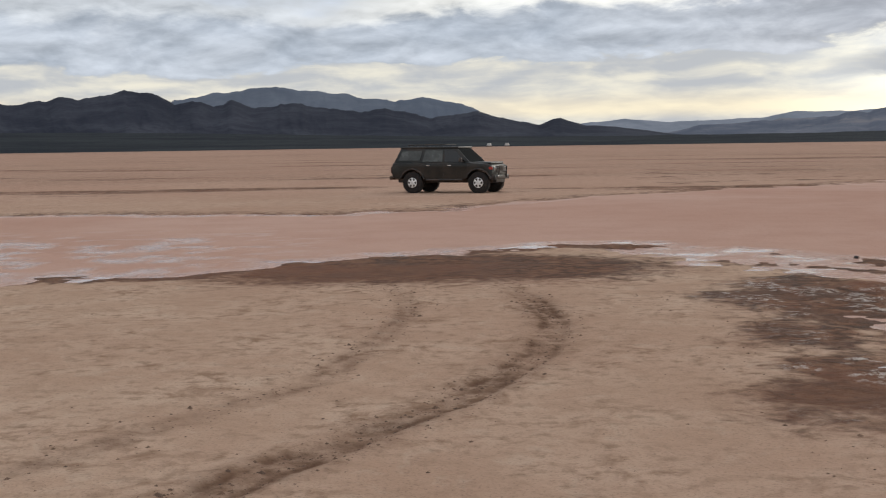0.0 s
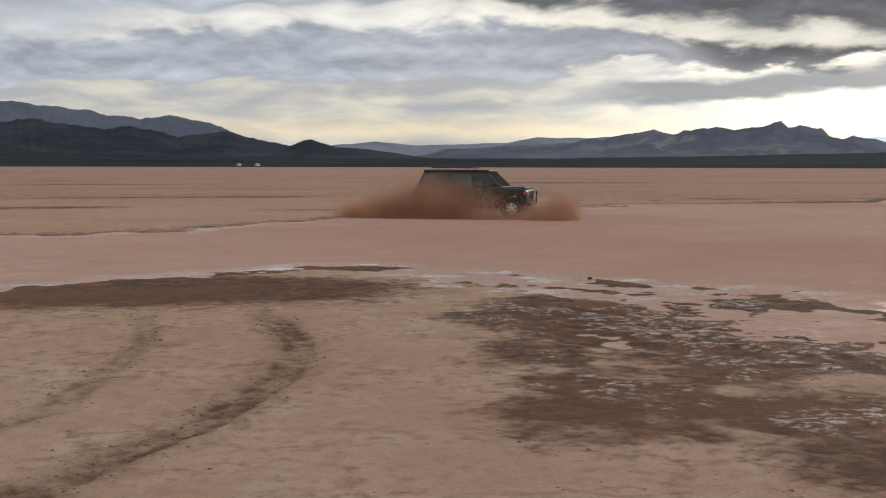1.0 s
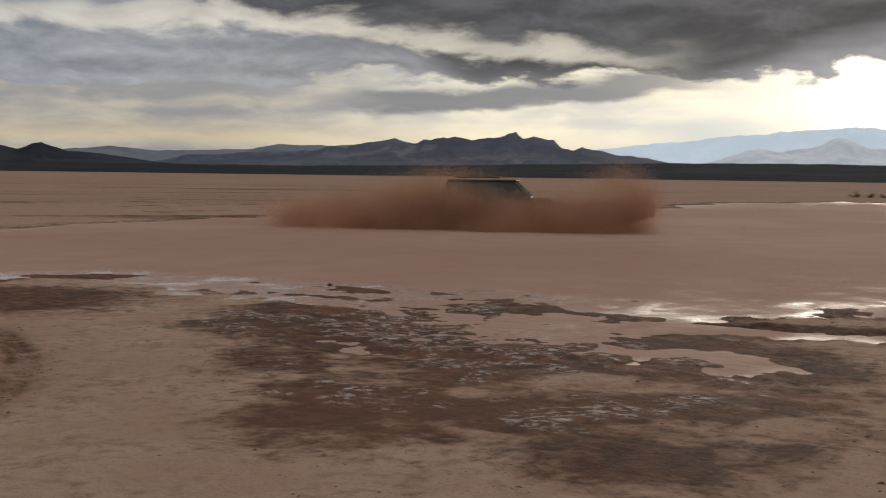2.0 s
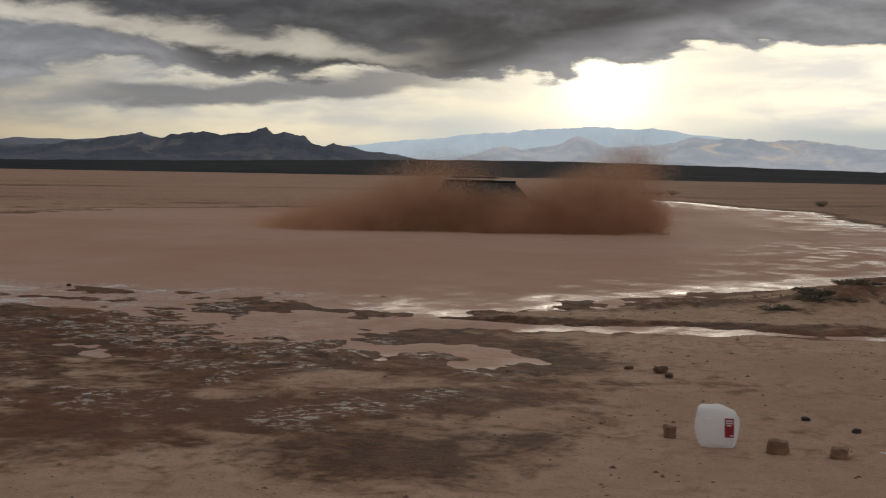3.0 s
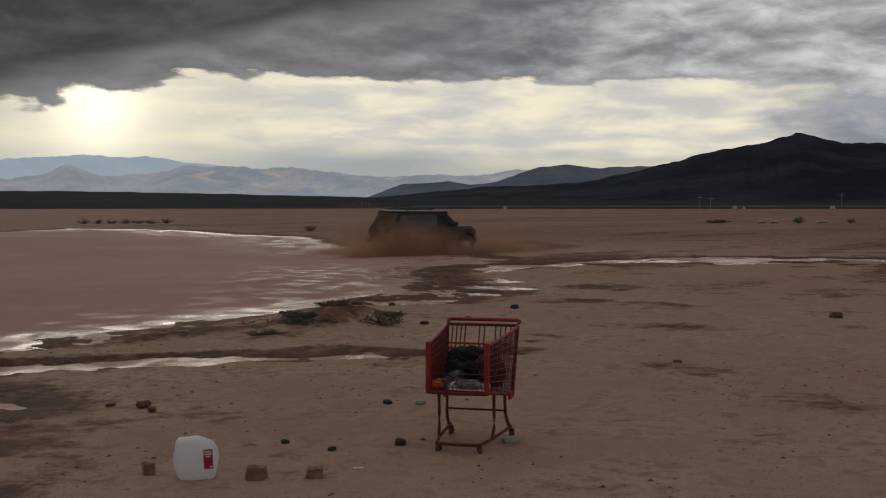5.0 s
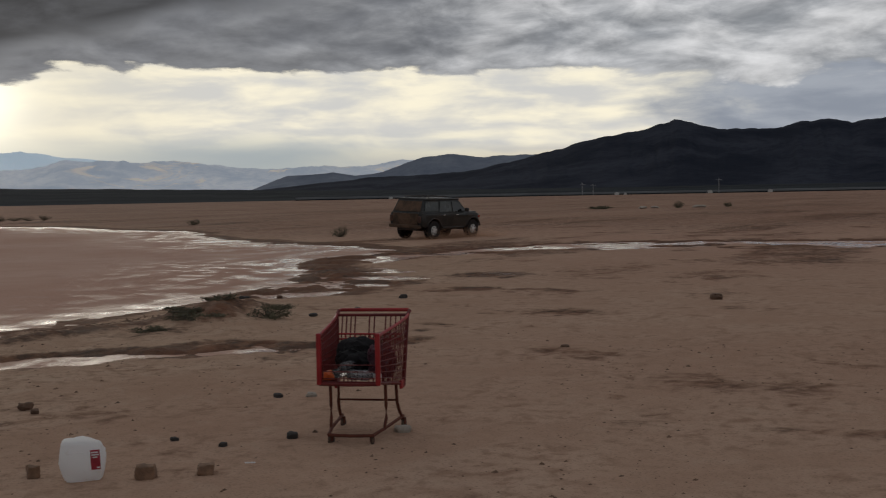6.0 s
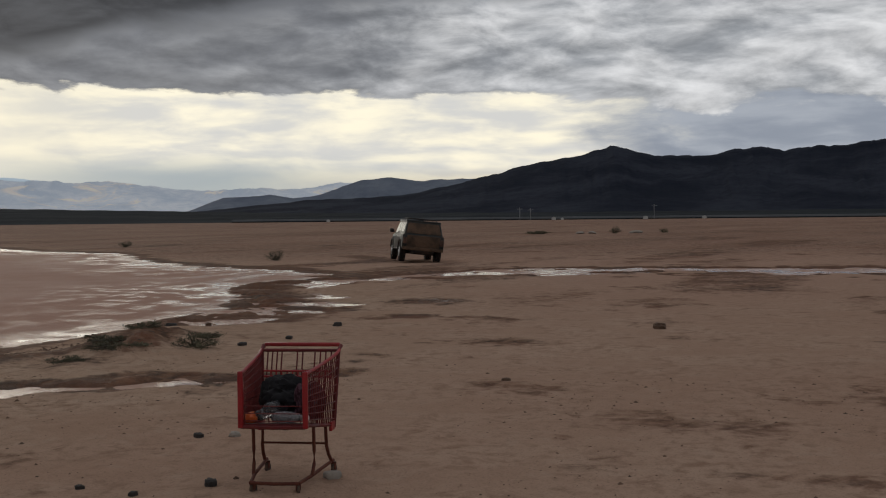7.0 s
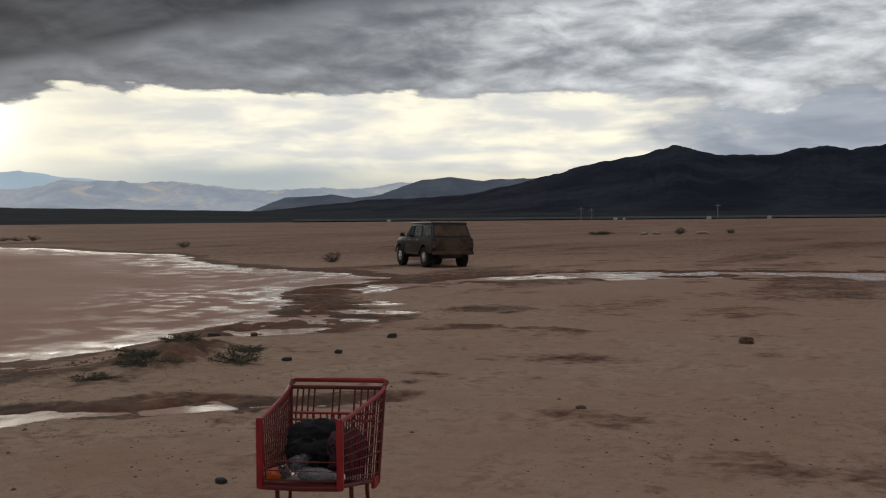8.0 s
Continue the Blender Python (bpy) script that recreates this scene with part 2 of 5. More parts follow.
def water_build(g, sh):
    co = g.n("ShaderNodeTexCoord").outputs["Object"]
    calm = g.n("ShaderNodeAttribute", attribute_name="calm").outputs["Fac"]
    calm = g.m("MULTIPLY", calm, g.ramp(g.noise(co, 2.4, 6.0, 0.6), 0.38, 0.52, 0.45, 1.0))
    n0 = g.noise(co, 0.07, 4.0, 0.55, 0.5)
    n1 = g.noise(co, 0.8, 4.0)
    c = g.mix(g.ramp(n0, 0.35, 0.65), (0.47, 0.285, 0.215), (0.53, 0.345, 0.27))
    c = g.mix(g.m("MULTIPLY", g.ramp(n1, 0.4, 0.75), 0.3), c, (0.40, 0.23, 0.17))
    g.put(sh.inputs["Base Color"], c)
    rough = g.m("SUBTRACT", 0.40, g.m("MULTIPLY", calm, 0.33))
    g.put(sh.inputs["Specular IOR Level"], g.m("ADD", 0.08, g.m("MULTIPLY", calm, 0.55)))
    g.put(sh.inputs["Roughness"], rough)
    g.put(sh.inputs["IOR"], g.m("ADD", 1.02, g.m("MULTIPLY", calm, 0.31)))
    wav = g.m("ADD", g.noise(co, 3.2, 4.0, 0.6, 0.6), g.m("MULTIPLY", g.noise(co, 12.0, 3.0), 0.4))
    node = g.n("ShaderNodeBump")
    g.put(node.inputs["Strength"], g.m("SUBTRACT", 0.8, g.m("MULTIPLY", calm, 0.72)))
    node.inputs["Distance"].default_value = 0.05
    g.put(node.inputs["Height"], wav)
    g.put(sh.inputs["Normal"], node.outputs[0])


def rock_build(lo, hi, patch=None, haze_glow=0.0):
    def build(g, sh):
        co = g.n("ShaderNodeTexCoord").outputs["Object"]
        a = g.noise(co, 0.006, 8.0, 0.62, 0.6)
        b = g.noise(co, 0.05, 5.0, 0.6)
        c = g.mix(g.ramp(a, 0.35, 0.65), lo, hi)
        c = g.mix(g.m("MULTIPLY", g.ramp(b, 0.45, 0.7), 0.5), c, lo)
        if patch:
            c = g.mix(g.ramp(g.noise(co, 0.0045, 4.0, 0.6, 1.0), 0.58, 0.70), c, patch)
        g.put(sh.inputs["Base Color"], c)
        sh.inputs["Roughness"].default_value = 1.0
        sh.inputs["Specular IOR Level"].default_value = 0.05
        if haze_glow:  # far backdrop: the haze in front of it is added as emission
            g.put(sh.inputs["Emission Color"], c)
            sh.inputs["Emission Strength"].default_value = haze_glow
        bump(g, sh, b, 0.4, 6.0)
    return build


def spray_build(g, sh):
    """Drops of muddy water: light also passes through them."""
    co = g.n("ShaderNodeTexCoord").outputs["Object"]
    c = g.mix(g.ramp(g.noise(co, 1.1, 4.0), 0.35, 0.65), (0.54, 0.325, 0.210), (0.68, 0.44, 0.30))
    g.put(sh.inputs["Base Color"], c)
    sh.inputs["Roughness"].default_value = 0.8
    thin = g.n("ShaderNodeBsdfTranslucent")
    g.put(thin.inputs[0], c)
    both = g.n("ShaderNodeMixShader")
    both.inputs[0].default_value = 0.5
    out = [n for n in g.t.nodes if n.type == "OUTPUT_MATERIAL"][0]
    g.t.links.new(sh.outputs[0], both.inputs[1])
    g.t.links.new(thin.outputs[0], both.inputs[2])
    g.t.links.new(both.outputs[0], out.inputs[0])


M_GROUND = material("cracked_playa_mud", ground_build)
M_WATER = material("muddy_water", water_build)
M_SPRAY = material("mud_spray", spray_build)
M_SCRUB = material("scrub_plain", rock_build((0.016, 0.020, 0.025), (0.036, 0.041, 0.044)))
M_PAINT = simple("dark_green_car_paint", (0.013, 0.016, 0.015), 0.32, 0.1, 0.2, 1.5, 30, 0.03, (0.10, 0.06, 0.04), 0.2)
M_MUDDY = simple("mud_caked_paint", (0.060, 0.040, 0.026), 0.85, 0.0, 0.3, 2.5, 40, 0.3, MUD, 0.35)
M_GLASS = simple("tinted_car_glass", (0.012, 0.014, 0.015), 0.10, 0.0, 0.2, 2.0, 30, 0.0, Specular_IOR_Level=0.6)
M_SCREEN = simple("dark_windscreen", (0.014, 0.015, 0.015), 0.7, 0.0, 0.2, 2.0, 30, 0.0, Specular_IOR_Level=0.02)
# rear side glass: the sky's brightness in it is put into the colour
M_SKYGLASS = simple("sky_toned_car_glass", (0.070, 0.078, 0.074), 0.25, 0.0, 0.3, 3.0, 30, 0.0, Specular_IOR_Level=0.5)
M_TYRE = simple("black_rubber", (0.012, 0.011, 0.011), 0.9, 0.0, 0.3, 8, 60, 0.4, MUD, 0.10)
M_RIM = simple("cast_alloy", (0.80, 0.80, 0.78), 0.4, 0.3, 0.1, 8, 60, 0.1)
M_BLACK = simple("black_trim", (0.02, 0.02, 0.02), 0.5, 0.0, 0.3, 5, 40, 0.1, MUD, 0.2)
M_CHROME = simple("worn_chrome", (0.6, 0.6, 0.58), 0.25, 0.9, 0.15, 8, 50, 0.05)
M_LENS = simple("headlight_glass", (0.22, 0.22, 0.21), 0.1, 0.0, 0.1, 8, 60, 0.05, Coat_Weight=1.0)
M_REDLENS = simple("red_lamp_plastic", (0.40, 0.045, 0.03), 0.25, 0.0, 0.2, 8, 60, 0.05)
M_TAIL = simple("muddy_lamp_plastic", (0.07, 0.026, 0.018), 0.45, 0.0, 0.3, 8, 60, 0.1, MUD, 0.3)
M_RED = simple("red_cart_plastic", (0.36, 0.013, 0.018), 0.42, 0.0, 0.25, 5, 60, 0.1, MUD, 0.10)
M_REDDARK = simple("red_enamelled_wire", (0.16, 0.011, 0.013), 0.5, 0.1, 0.35, 7, 70, 0.15, (0.10, 0.04, 0.025), 0.25)
M_CASTOR = simple("muddy_grey_rubber", (0.07, 0.055, 0.045), 0.85, 0.0, 0.3, 12, 60, 0.3, MUD, 0.4)
M_RUST = simple("rusty_red_tube", (0.17, 0.035, 0.022), 0.7, 0.2, 0.4, 12, 90, 0.3, (0.12, 0.06, 0.035), 0.45)


def jug_build(g, sh):
    """Thin milky plastic that lets light through, dusty in patches."""
    co = g.n("ShaderNodeTexCoord").outputs["Object"]
    dust = g.m("MULTIPLY", g.ramp(g.noise(co, 9.0, 5.0, 0.6, 0.4), 0.55, 0.75), 0.35)
    c = g.mix(dust, (0.95, 0.955, 0.96), (0.70, 0.58, 0.50))
    g.put(sh.inputs["Base Color"], c)
    sh.inputs["Roughness"].default_value = 0.4
    thin = g.n("ShaderNodeBsdfTranslucent")
    g.put(thin.inputs[0], c)
    both = g.n("ShaderNodeMixShader")
    both.inputs[0].default_value = 0.6
    out = [n for n in g.t.nodes if n.type == "OUTPUT_MATERIAL"][0]
    g.t.links.new(sh.outputs[0], both.inputs[1])
    g.t.links.new(thin.outputs[0], both.inputs[2])
    g.t.links.new(both.outputs[0], out.inputs[0])
    bump(g, sh, g.noise(co, 30.0, 3.0), 0.2, 0.01)


M_JUG = material("milky_plastic", jug_build)
M_LABEL = simple("red_label_paper", (0.36, 0.03, 0.05), 0.55, 0.0, 0.2, 20, 120, 0.05)
M_INK = simple("white_label_print", (0.75, 0.72, 0.72), 0.55, 0.0, 0.05, 20, 120, 0.02)
M_BRICK = simple("weathered_brick", (0.25, 0.150, 0.095), 0.92, 0.0, 0.3, 14, 90, 0.6)
M_STONE = simple("dark_volcanic_stone", (0.045, 0.038, 0.035), 0.85, 0.0, 0.35, 16, 90, 0.6)
M_PALE = simple("pale_concrete", (0.36, 0.31, 0.26), 0.9, 0.0, 0.2, 14, 90, 0.5)
M_BAG = simple("black_nylon", (0.006, 0.0045, 0.006), 0.9, 0.0, 0.35, 9, 90, 0.35)
M_PLUM = simple("plum_cloth", (0.075, 0.022, 0.035), 0.8, 0.0, 0.3, 9, 120, 0.35)
M_BOTTLE = simple("clear_plastic_bottle", (0.78, 0.78, 0.80), 0.07, 0.0, 0.2, 14, 45, 1.0, Transmission_Weight=0.9, IOR=1.35)
M_ORANGE = simple("orange_plastic", (0.65, 0.13, 0.03), 0.4, 0.0, 0.15, 12, 60, 0.1)
M_LEAF = simple("dry_desert_scrub", (0.135, 0.125, 0.078), 0.9, 0.0, 0.45, 4, 40, 0.2)
M_TWIG = simple("grey_twigs", (0.09, 0.07, 0.05), 0.9, 0.0, 0.3, 9, 60, 0.3)
M_CLOD = simple("dried_mud_clods", (0.15, 0.086, 0.055), 0.95, 0.0, 0.35, 9, 80, 0.5)
M_SHED = simple("pale_sheet_metal", (0.55, 0.55, 0.53), 0.6, 0.0, 0.1, 0.5, 4, 0.05)
M_STEEL = simple("galvanised_steel", (0.35, 0.36, 0.37), 0.5, 0.5, 0.15, 0.5, 4, 0.05)
M_ROAD = simple("distant_pale_road", (0.16, 0.165, 0.17), 0.8, 0.0, 0.15, 0.05, 0.6, 0.05)


# ======== mesh helpers ========
def link(name, bm, mat, parent=None, label="", smooth=True):
    me = bpy.data.meshes.new(name)
    bm.normal_update()
    bm.to_mesh(me)
    bm.free()
    me.materials.append(mat)
    if smooth:
        me.polygons.foreach_set("use_smooth", [True] * len(me.polygons))
        me.set_sharp_from_angle(angle=radians(38))
    ob = new(name, me)
    if parent is not None:
        ob.parent = parent
    if label:
        ob["label"] = label
    return ob


def part(name, bm, mat, parent, label=""):
    return link(name, bm, mat, parent, label)


def box(bm, x0, x1, y0, y1, z0, z1, bevel=0.0, seg=2):
    r = bmesh.ops.create_cube(bm, size=1)
    bmesh.ops.scale(bm, vec=(x1 - x0, y1 - y0, z1 - z0), verts=r["verts"])
    bmesh.ops.translate(bm, vec=((x0 + x1) / 2, (y0 + y1) / 2, (z0 + z1) / 2), verts=r["verts"])
    if bevel:
        edges = list({e for v in r["verts"] for e in v.link_edges})
        bmesh.ops.bevel(bm, geom=edges, offset=bevel, segments=seg, affect="EDGES", profile=0.6)
    return bm


def prism(profile, y0, y1, bevel=0.0, inset_top=None):
    """An outline in x and z, drawn out from y0 to y1, with rounded long edges."""
    bm = bmesh.new()
    a = [bm.verts.new((x, y0, z)) for x, z in profile]
    b = [bm.verts.new((x, y1, z)) for x, z in profile]
    fa = bm.faces.new(a)
    fb = bm.faces.new(b[::-1])
    n = len(a)
    for i in range(n):
        bm.faces.new((a[i], b[i], b[(i + 1) % n], a[(i + 1) % n]))
    bmesh.ops.recalc_face_normals(bm, faces=bm.faces)
    if bevel:
        edges = list(fa.edges) + list(fb.edges)
        bmesh.ops.bevel(bm, geom=edges, offset=bevel, segments=2, affect="EDGES", profile=0.6)
    return bm


def tube(bm, pts, r, sides=7):
    """A round bar through the points."""
    pts = [Vector(p) for p in pts]
    rings = []
    for i, p in enumerate(pts):
        d = (pts[min(i + 1, len(pts) - 1)] - pts[max(i - 1, 0)]).normalized()
        q = d.to_track_quat("Z", "Y")
        rings.append([bm.verts.new(p + q @ Vector((r * math.cos(2 * math.pi * k / sides), r * math.sin(2 * math.pi * k / sides), 0))) for k in range(sides)])
    for u, v in zip(rings, rings[1:]):
        for k in range(sides):
            bm.faces.new((u[k], u[(k + 1) % sides], v[(k + 1) % sides], v[k]))
    bm.faces.new(rings[0][::-1])
    bm.faces.new(rings[-1])
    return bm


def disc(bm, x, y, z, r, y_half, seg=28, bevel=0.0):
    """A wheel-like cylinder lying along y."""
    r_ = bmesh.ops.create_cone(bm, cap_ends=True, segments=seg, radius1=r, radius2=r, depth=2 * y_half, matrix=Matrix.Translation((x, y, z)) @ pose(0, 0, 0, 90, 0, 0))
    if bevel:
        edges = [e for e in {e for v in r_["verts"] for e in v.link_edges} if len(e.link_faces) == 2 and any(len(f.verts) > 4 for f in e.link_faces)]
        bmesh.ops.bevel(bm, geom=edges, offset=bevel, segments=3, affect="EDGES", profile=0.5)
    return bm


def lump(seed, sx, sy, sz, sub=3, rough=0.25, cut=0.0):
    """A broken stone, flattened where it lies."""
    bm = bmesh.new()
    bmesh.ops.create_icosphere(bm, subdivisions=sub, radius=1)
    for v in bm.verts:
        p = v.co.copy()
        n = noise.noise(p * 1.3 + Vector((seed * 7.1, seed * 3.3, 0))) + 0.5 * noise.noise(p * 3.1 + Vector((seed, 0, seed * 2)))
        p *= 1 + rough * n
        if cut:
            p = Vector([max(-cut, min(cut, c)) for c in p])
        v.co = (p.x * sx, p.y * sy, max(p.z, -0.8) * sz + 0.75 * sz)
    return bm


def mesh_from(name, co, faces, mat, attrs=None):
    """A large sheet from arrays of points and quads."""
    me = bpy.data.meshes.new(name)
    me.vertices.add(len(co))
    me.vertices.foreach_set("co", co.astype(np.float32).ravel())
    me.loops.add(faces.size)
    me.loops.foreach_set("vertex_index", faces.astype(np.int32).ravel())
    k = faces.shape[1]
    me.polygons.add(len(faces))
    me.polygons.foreach_set("loop_start", np.arange(0, faces.size, k, dtype=np.int32))
    me.polygons.foreach_set("use_smooth", np.ones(len(faces), dtype=bool))
    for key, val in (attrs or {}).items():
        me.attributes.new(key, "FLOAT", "POINT").data.foreach_set("value", val.astype(np.float32))
    me.update(calc_edges=True)
    me.validate()
    me.materials.append(mat)
    return new(name, me)


# ======== the ground ========
def value_noise(x, y, seed=0):
    """Smooth lattice noise, 0 to 1."""
    xi, yi = np.floor(x), np.floor(y)
    u, v = x - xi, y - yi
    u, v = u * u * (3 - 2 * u), v * v * (3 - 2 * v)

    def h(a, b):
        s = np.sin(a * 127.1 + b * 311.7 + seed * 74.7) * 43758.5453
        return s - np.floor(s)
    return (h(xi, yi) * (1 - u) + h(xi + 1, yi) * u) * (1 - v) + (h(xi, yi + 1) * (1 - u) + h(xi + 1, yi + 1) * u) * v


def fbm(x, y, size, octaves=4, seed=0):
    s, a, t = 0, 1.0, 0
    for o in range(octaves):
        s = s + a * value_noise(x / size * 2 ** o + 17.3 * o, y / size * 2 ** o - 9.1 * o, seed + o)
        t += a
        a *= 0.55
    return s / t


def step(v, lo, hi):
    t = np.clip((v - lo) / (hi - lo), 0, 1)
    return t * t * (3 - 2 * t)


def line_distance(x, y, pts):
    best = np.full(x.shape, 1e9)
    for (ax, ay), (bx, by) in zip(pts, pts[1:]):
        dx, dy = bx - ax, by - ay
        t = np.clip(((x - ax) * dx + (y - ay) * dy) / (dx * dx + dy * dy), 0, 1)
        best = np.minimum(best, np.hypot(x - ax - t * dx, y - ay - t * dy))
    return best


def outline_distance(x, y, pts):
    """Distance to a closed outline, negative inside."""
    inside = np.zeros(x.shape, dtype=bool)
    ring = pts + pts[:1]
    for (ax, ay), (bx, by) in zip(ring, ring[1:]):
        cross = ((ay > y) != (by > y)) & (x < (bx - ax) * (y - ay) / (by - ay + 1e-12) + ax)
        inside ^= cross
    d = line_distance(x, y, ring)
    return np.where(inside, -d, d)


WATER_Z = -0.05
POND = [(-40, 17.5), (-6, 16.8), (-3.7, 17), (-2.5, 18.8), (0, 19.8), (2.2, 21.2), (3.4, 20.4), (4.3, 18.2), (6.2, 16.5), (8.4, 15), (9.3, 12.7), (11, 12.9),
        (14, 12.9), (16.8, 12.8), (18.5, 12.5), (20, 11.4), (22.4, 11.6), (24.3, 12.5), (25.2, 14), (26.6, 15.2), (29.5, 17.3), (35, 17.5), (38, 20), (41.5, 27), (50, 36), (56, 42), (60, 52),
        (68, 62), (68, 74), (52, 68), (33, 53), (20, 52), (11, 46), (7.5, 42), (3.4, 38.2), (0, 33.5), (-3, 32.3), (-12, 34), (-40, 36)]
CHANNEL = [(31, 17.2), (36, 15.4), (39.5, 12.5), (41.5, 8.5), (42, 4), (42, -8), (41, -30)]
RIVULET = [(8.4, 12.2), (9.6, 10.9), (11.1, 9.7), (12.0, 8.8), (12.8, 7.7), (13.4, 6.9)]
SPIT = [(19.4, 12.9), (22.5, 13.1), (25, 14.4), (27.5, 16.4), (31, 17.6)]
SIDE_POOL = [(4.6, 13.6), (4.3, 12.2), (5.4, 11.1), (6.6, 10.0), (7.6, 9.0), (7.9, 9.7), (7.4, 11), (8.0, 13.4), (6.8, 15)]
MUD_FIELD = [(2.6, 14.2), (3.1, 12.3), (2.4, 10.2), (1.9, 7.6), (2.8, 6.7), (3.9, 6.0), (5.3, 5.9), (6.6, 6.7), (7.6, 7.3), (8.7, 8.4), (9.3, 12.4), (8.2, 15), (5, 17)]
RUT_A = [(-1.9, 5.2), (-1.3, 6.0), (-0.6, 7.1), (-0.1, 7.9), (0.4, 9.0), (0.8, 10.1), (1.1, 11.9), (1.0, 13.4), (0.75, 15.4)]
RUT_B = [(-3.6, 5.3), (-2.4, 6.6), (-1.5, 8.2), (-1.0, 9.0), (-0.6, 11.0), (-0.4, 12.6), (-0.5, 14.3), (-0.8, 15.3)]
DARK_SPOTS = [(25.1, 10.4, 1.1, 0.8), (21.3, 9.1, 0.55, 1.0), (17.5, 6.0, 0.8, 0.7), (30.7, 4.7, 2.6, 0.5), (11.6, 2.5, 0.8, 0.5), (11.4, 1.6, 0.6, 0.45), (4.3, 6.5, 1.1, 0.9), (2.8, 8.3, 0.9, 0.85)]
DRIVEN = [(-1, 46.3), (9, 41.5), (19.5, 35.5), (28.5, 29.7), (36, 25.7), (46, 21.8), (49, 22.5), (53, 26)]


def terrain(x, y):
    """Height of the ground, and what lies on it, at arrays of places."""
    r = np.hypot(x, y)
    near = step(r, 160, 60)
    n_a, n_b, n_c = fbm(x, y, 4.5, 4, 3), fbm(x, y, 1.1, 4, 11), fbm(x, y, 0.28, 3, 23)
    wob = (n_a - 0.5) * 2.2 + (n_b - 0.5) * 0.9
    d_pond = outline_distance(x, y, POND) + wob * np.clip(r / 26, 0.35, 1.6)
    d_chan = line_distance(x, y, CHANNEL) - 1.9 + wob * 2.6 + (n_b - 0.5) * 3.0
    d_riv = line_distance(x, y, RIVULET) - 0.46 + 0.040 * np.clip(x - 8, 0, 6) + wob * 0.26 + (n_b - 0.5) * 0.75 + (n_c - 0.5) * 0.35
    d_pool = outline_distance(x, y, SIDE_POOL) + wob * 0.5
    d_mud = outline_distance(x, y, MUD_FIELD) + wob * 0.9
    shoal = np.exp(-(((x - 5.8) / 4.2) ** 2 + ((y - 16.2) / 3.2) ** 2)) + 1.0 * np.exp(-(((x - 2.4) / 3.4) ** 2 + ((y - 19.6) / 1.7) ** 2)) + 0.9 * np.exp(-(((x + 5.5) / 2.8) ** 2 + ((y - 16) / 1.3) ** 2)) + 1.3 * np.exp(-(((x - 23.5) / 4.5) ** 2 + ((y - 13.6) / 2.6) ** 2)) + 0.8 * np.exp(-(((x - 12) / 3) ** 2 + ((y - 12.2) / 1.2) ** 2))
    shoal = np.clip(shoal, 0, 1)
    slope = 0.075 - 0.052 * shoal
    z = np.clip(-0.05 + d_pond * slope, -0.2, 0.0)
    z = np.minimum(z, np.clip(-0.05 + d_chan * 0.06, -0.11, 0.0))
    z = np.minimum(z, np.clip(-0.05 + d_riv * 0.16, -0.085, 0.0))
    z = np.minimum(z, np.clip(-0.045 + d_pool * 0.03, -0.060, 0.0) + step(d_pool, 1.6, 0.2) * ((n_b - 0.5) * 0.080 + (n_c - 0.5) * 0.060) * step(x, 8.2, 6.6))
    z = z + (n_b - 0.5) * (0.018 + 0.10 * shoal * step(np.abs(d_pond), 3.4, 0.5)) * near + (n_c - 0.5) * 0.055 * shoal * step(np.abs(d_pond), 3.4, 0.3)
    z = z + (n_c - 0.5) * (0.008 + 0.016 * step(x - 0.1 * y, 1.0, 4.0) * step(r, 26, 12)) * near + (n_a - 0.5) * 0.012 * near
    # flooded margins, where the water stands between low ribs of mud
    z = z - 0.022 * shoal * step(d_pond, 3.4, 0.4) * step(d_pond, -1.2, 0.2)
    # a spit of dark mud between two arms of the pond
    spit = line_distance(x, y, SPIT)
    z = z + 0.085 * np.exp(-(spit / 0.75) ** 2) * step(n_b + 0.5 * (n_c - 0.5), 0.36, 0.58)
    # wheel ruts, with thrown-up crumbs beside them
    rut_a, rut_b = line_distance(x, y, RUT_A), line_distance(x, y, RUT_B)
    wig = (n_b - 0.5) * 0.10
    lug = 0.62 + 0.7 * step(fbm(x, y, 0.11, 2, 61), 0.38, 0.62)
    ra = (np.exp(-((rut_a - 0.10 + wig) / 0.06) ** 2) + 0.8 * np.exp(-((rut_a + wig) / 0.04) ** 2)) * lug
    rb = np.exp(-((rut_b - 0.06 + wig) / 0.08) ** 2) * lug
    fade = step(y, 15.4, 13.5)
    side = np.exp(-(((rut_a + wig) - 0.22) / 0.09) ** 2)
    z = z - 0.018 * ra * fade - 0.010 * rb * fade + 0.016 * side * fade * n_c + 0.03 * (ra + 0.6 * rb) * fade * np.maximum(n_c - 0.45, 0)
    driven = np.exp(-(line_distance(x, y, DRIVEN) / 1.6) ** 2)
    # low bank beside the pond
    bank = np.exp(-((((x - 15.3) * 0.92 + (y - 10.6) * 0.38) / 1.75) ** 2 + ((-(x - 15.3) * 0.38 + (y - 10.6) * 0.92) / 0.62) ** 2))
    tail = np.exp(-((((x - 12.9) * 0.8 + (y - 11.3) * -0.3) / 1.9) ** 2 + (((y - 11.3) + 0.12 * (x - 12.9)) / 0.4) ** 2))
    z = z + bank * (0.23 + 0.26 * (n_b - 0.5) + 0.20 * (n_c - 0.5)) + 0.09 * tail * (0.6 + n_c)
    # keep far ground just above the water level
    z = np.where((r > 110) | (x < -42), np.maximum(z, 0.0), z)
    away = np.minimum(d_pond, np.minimum(d_chan, np.minimum(d_riv * 2.5, d_pool)))
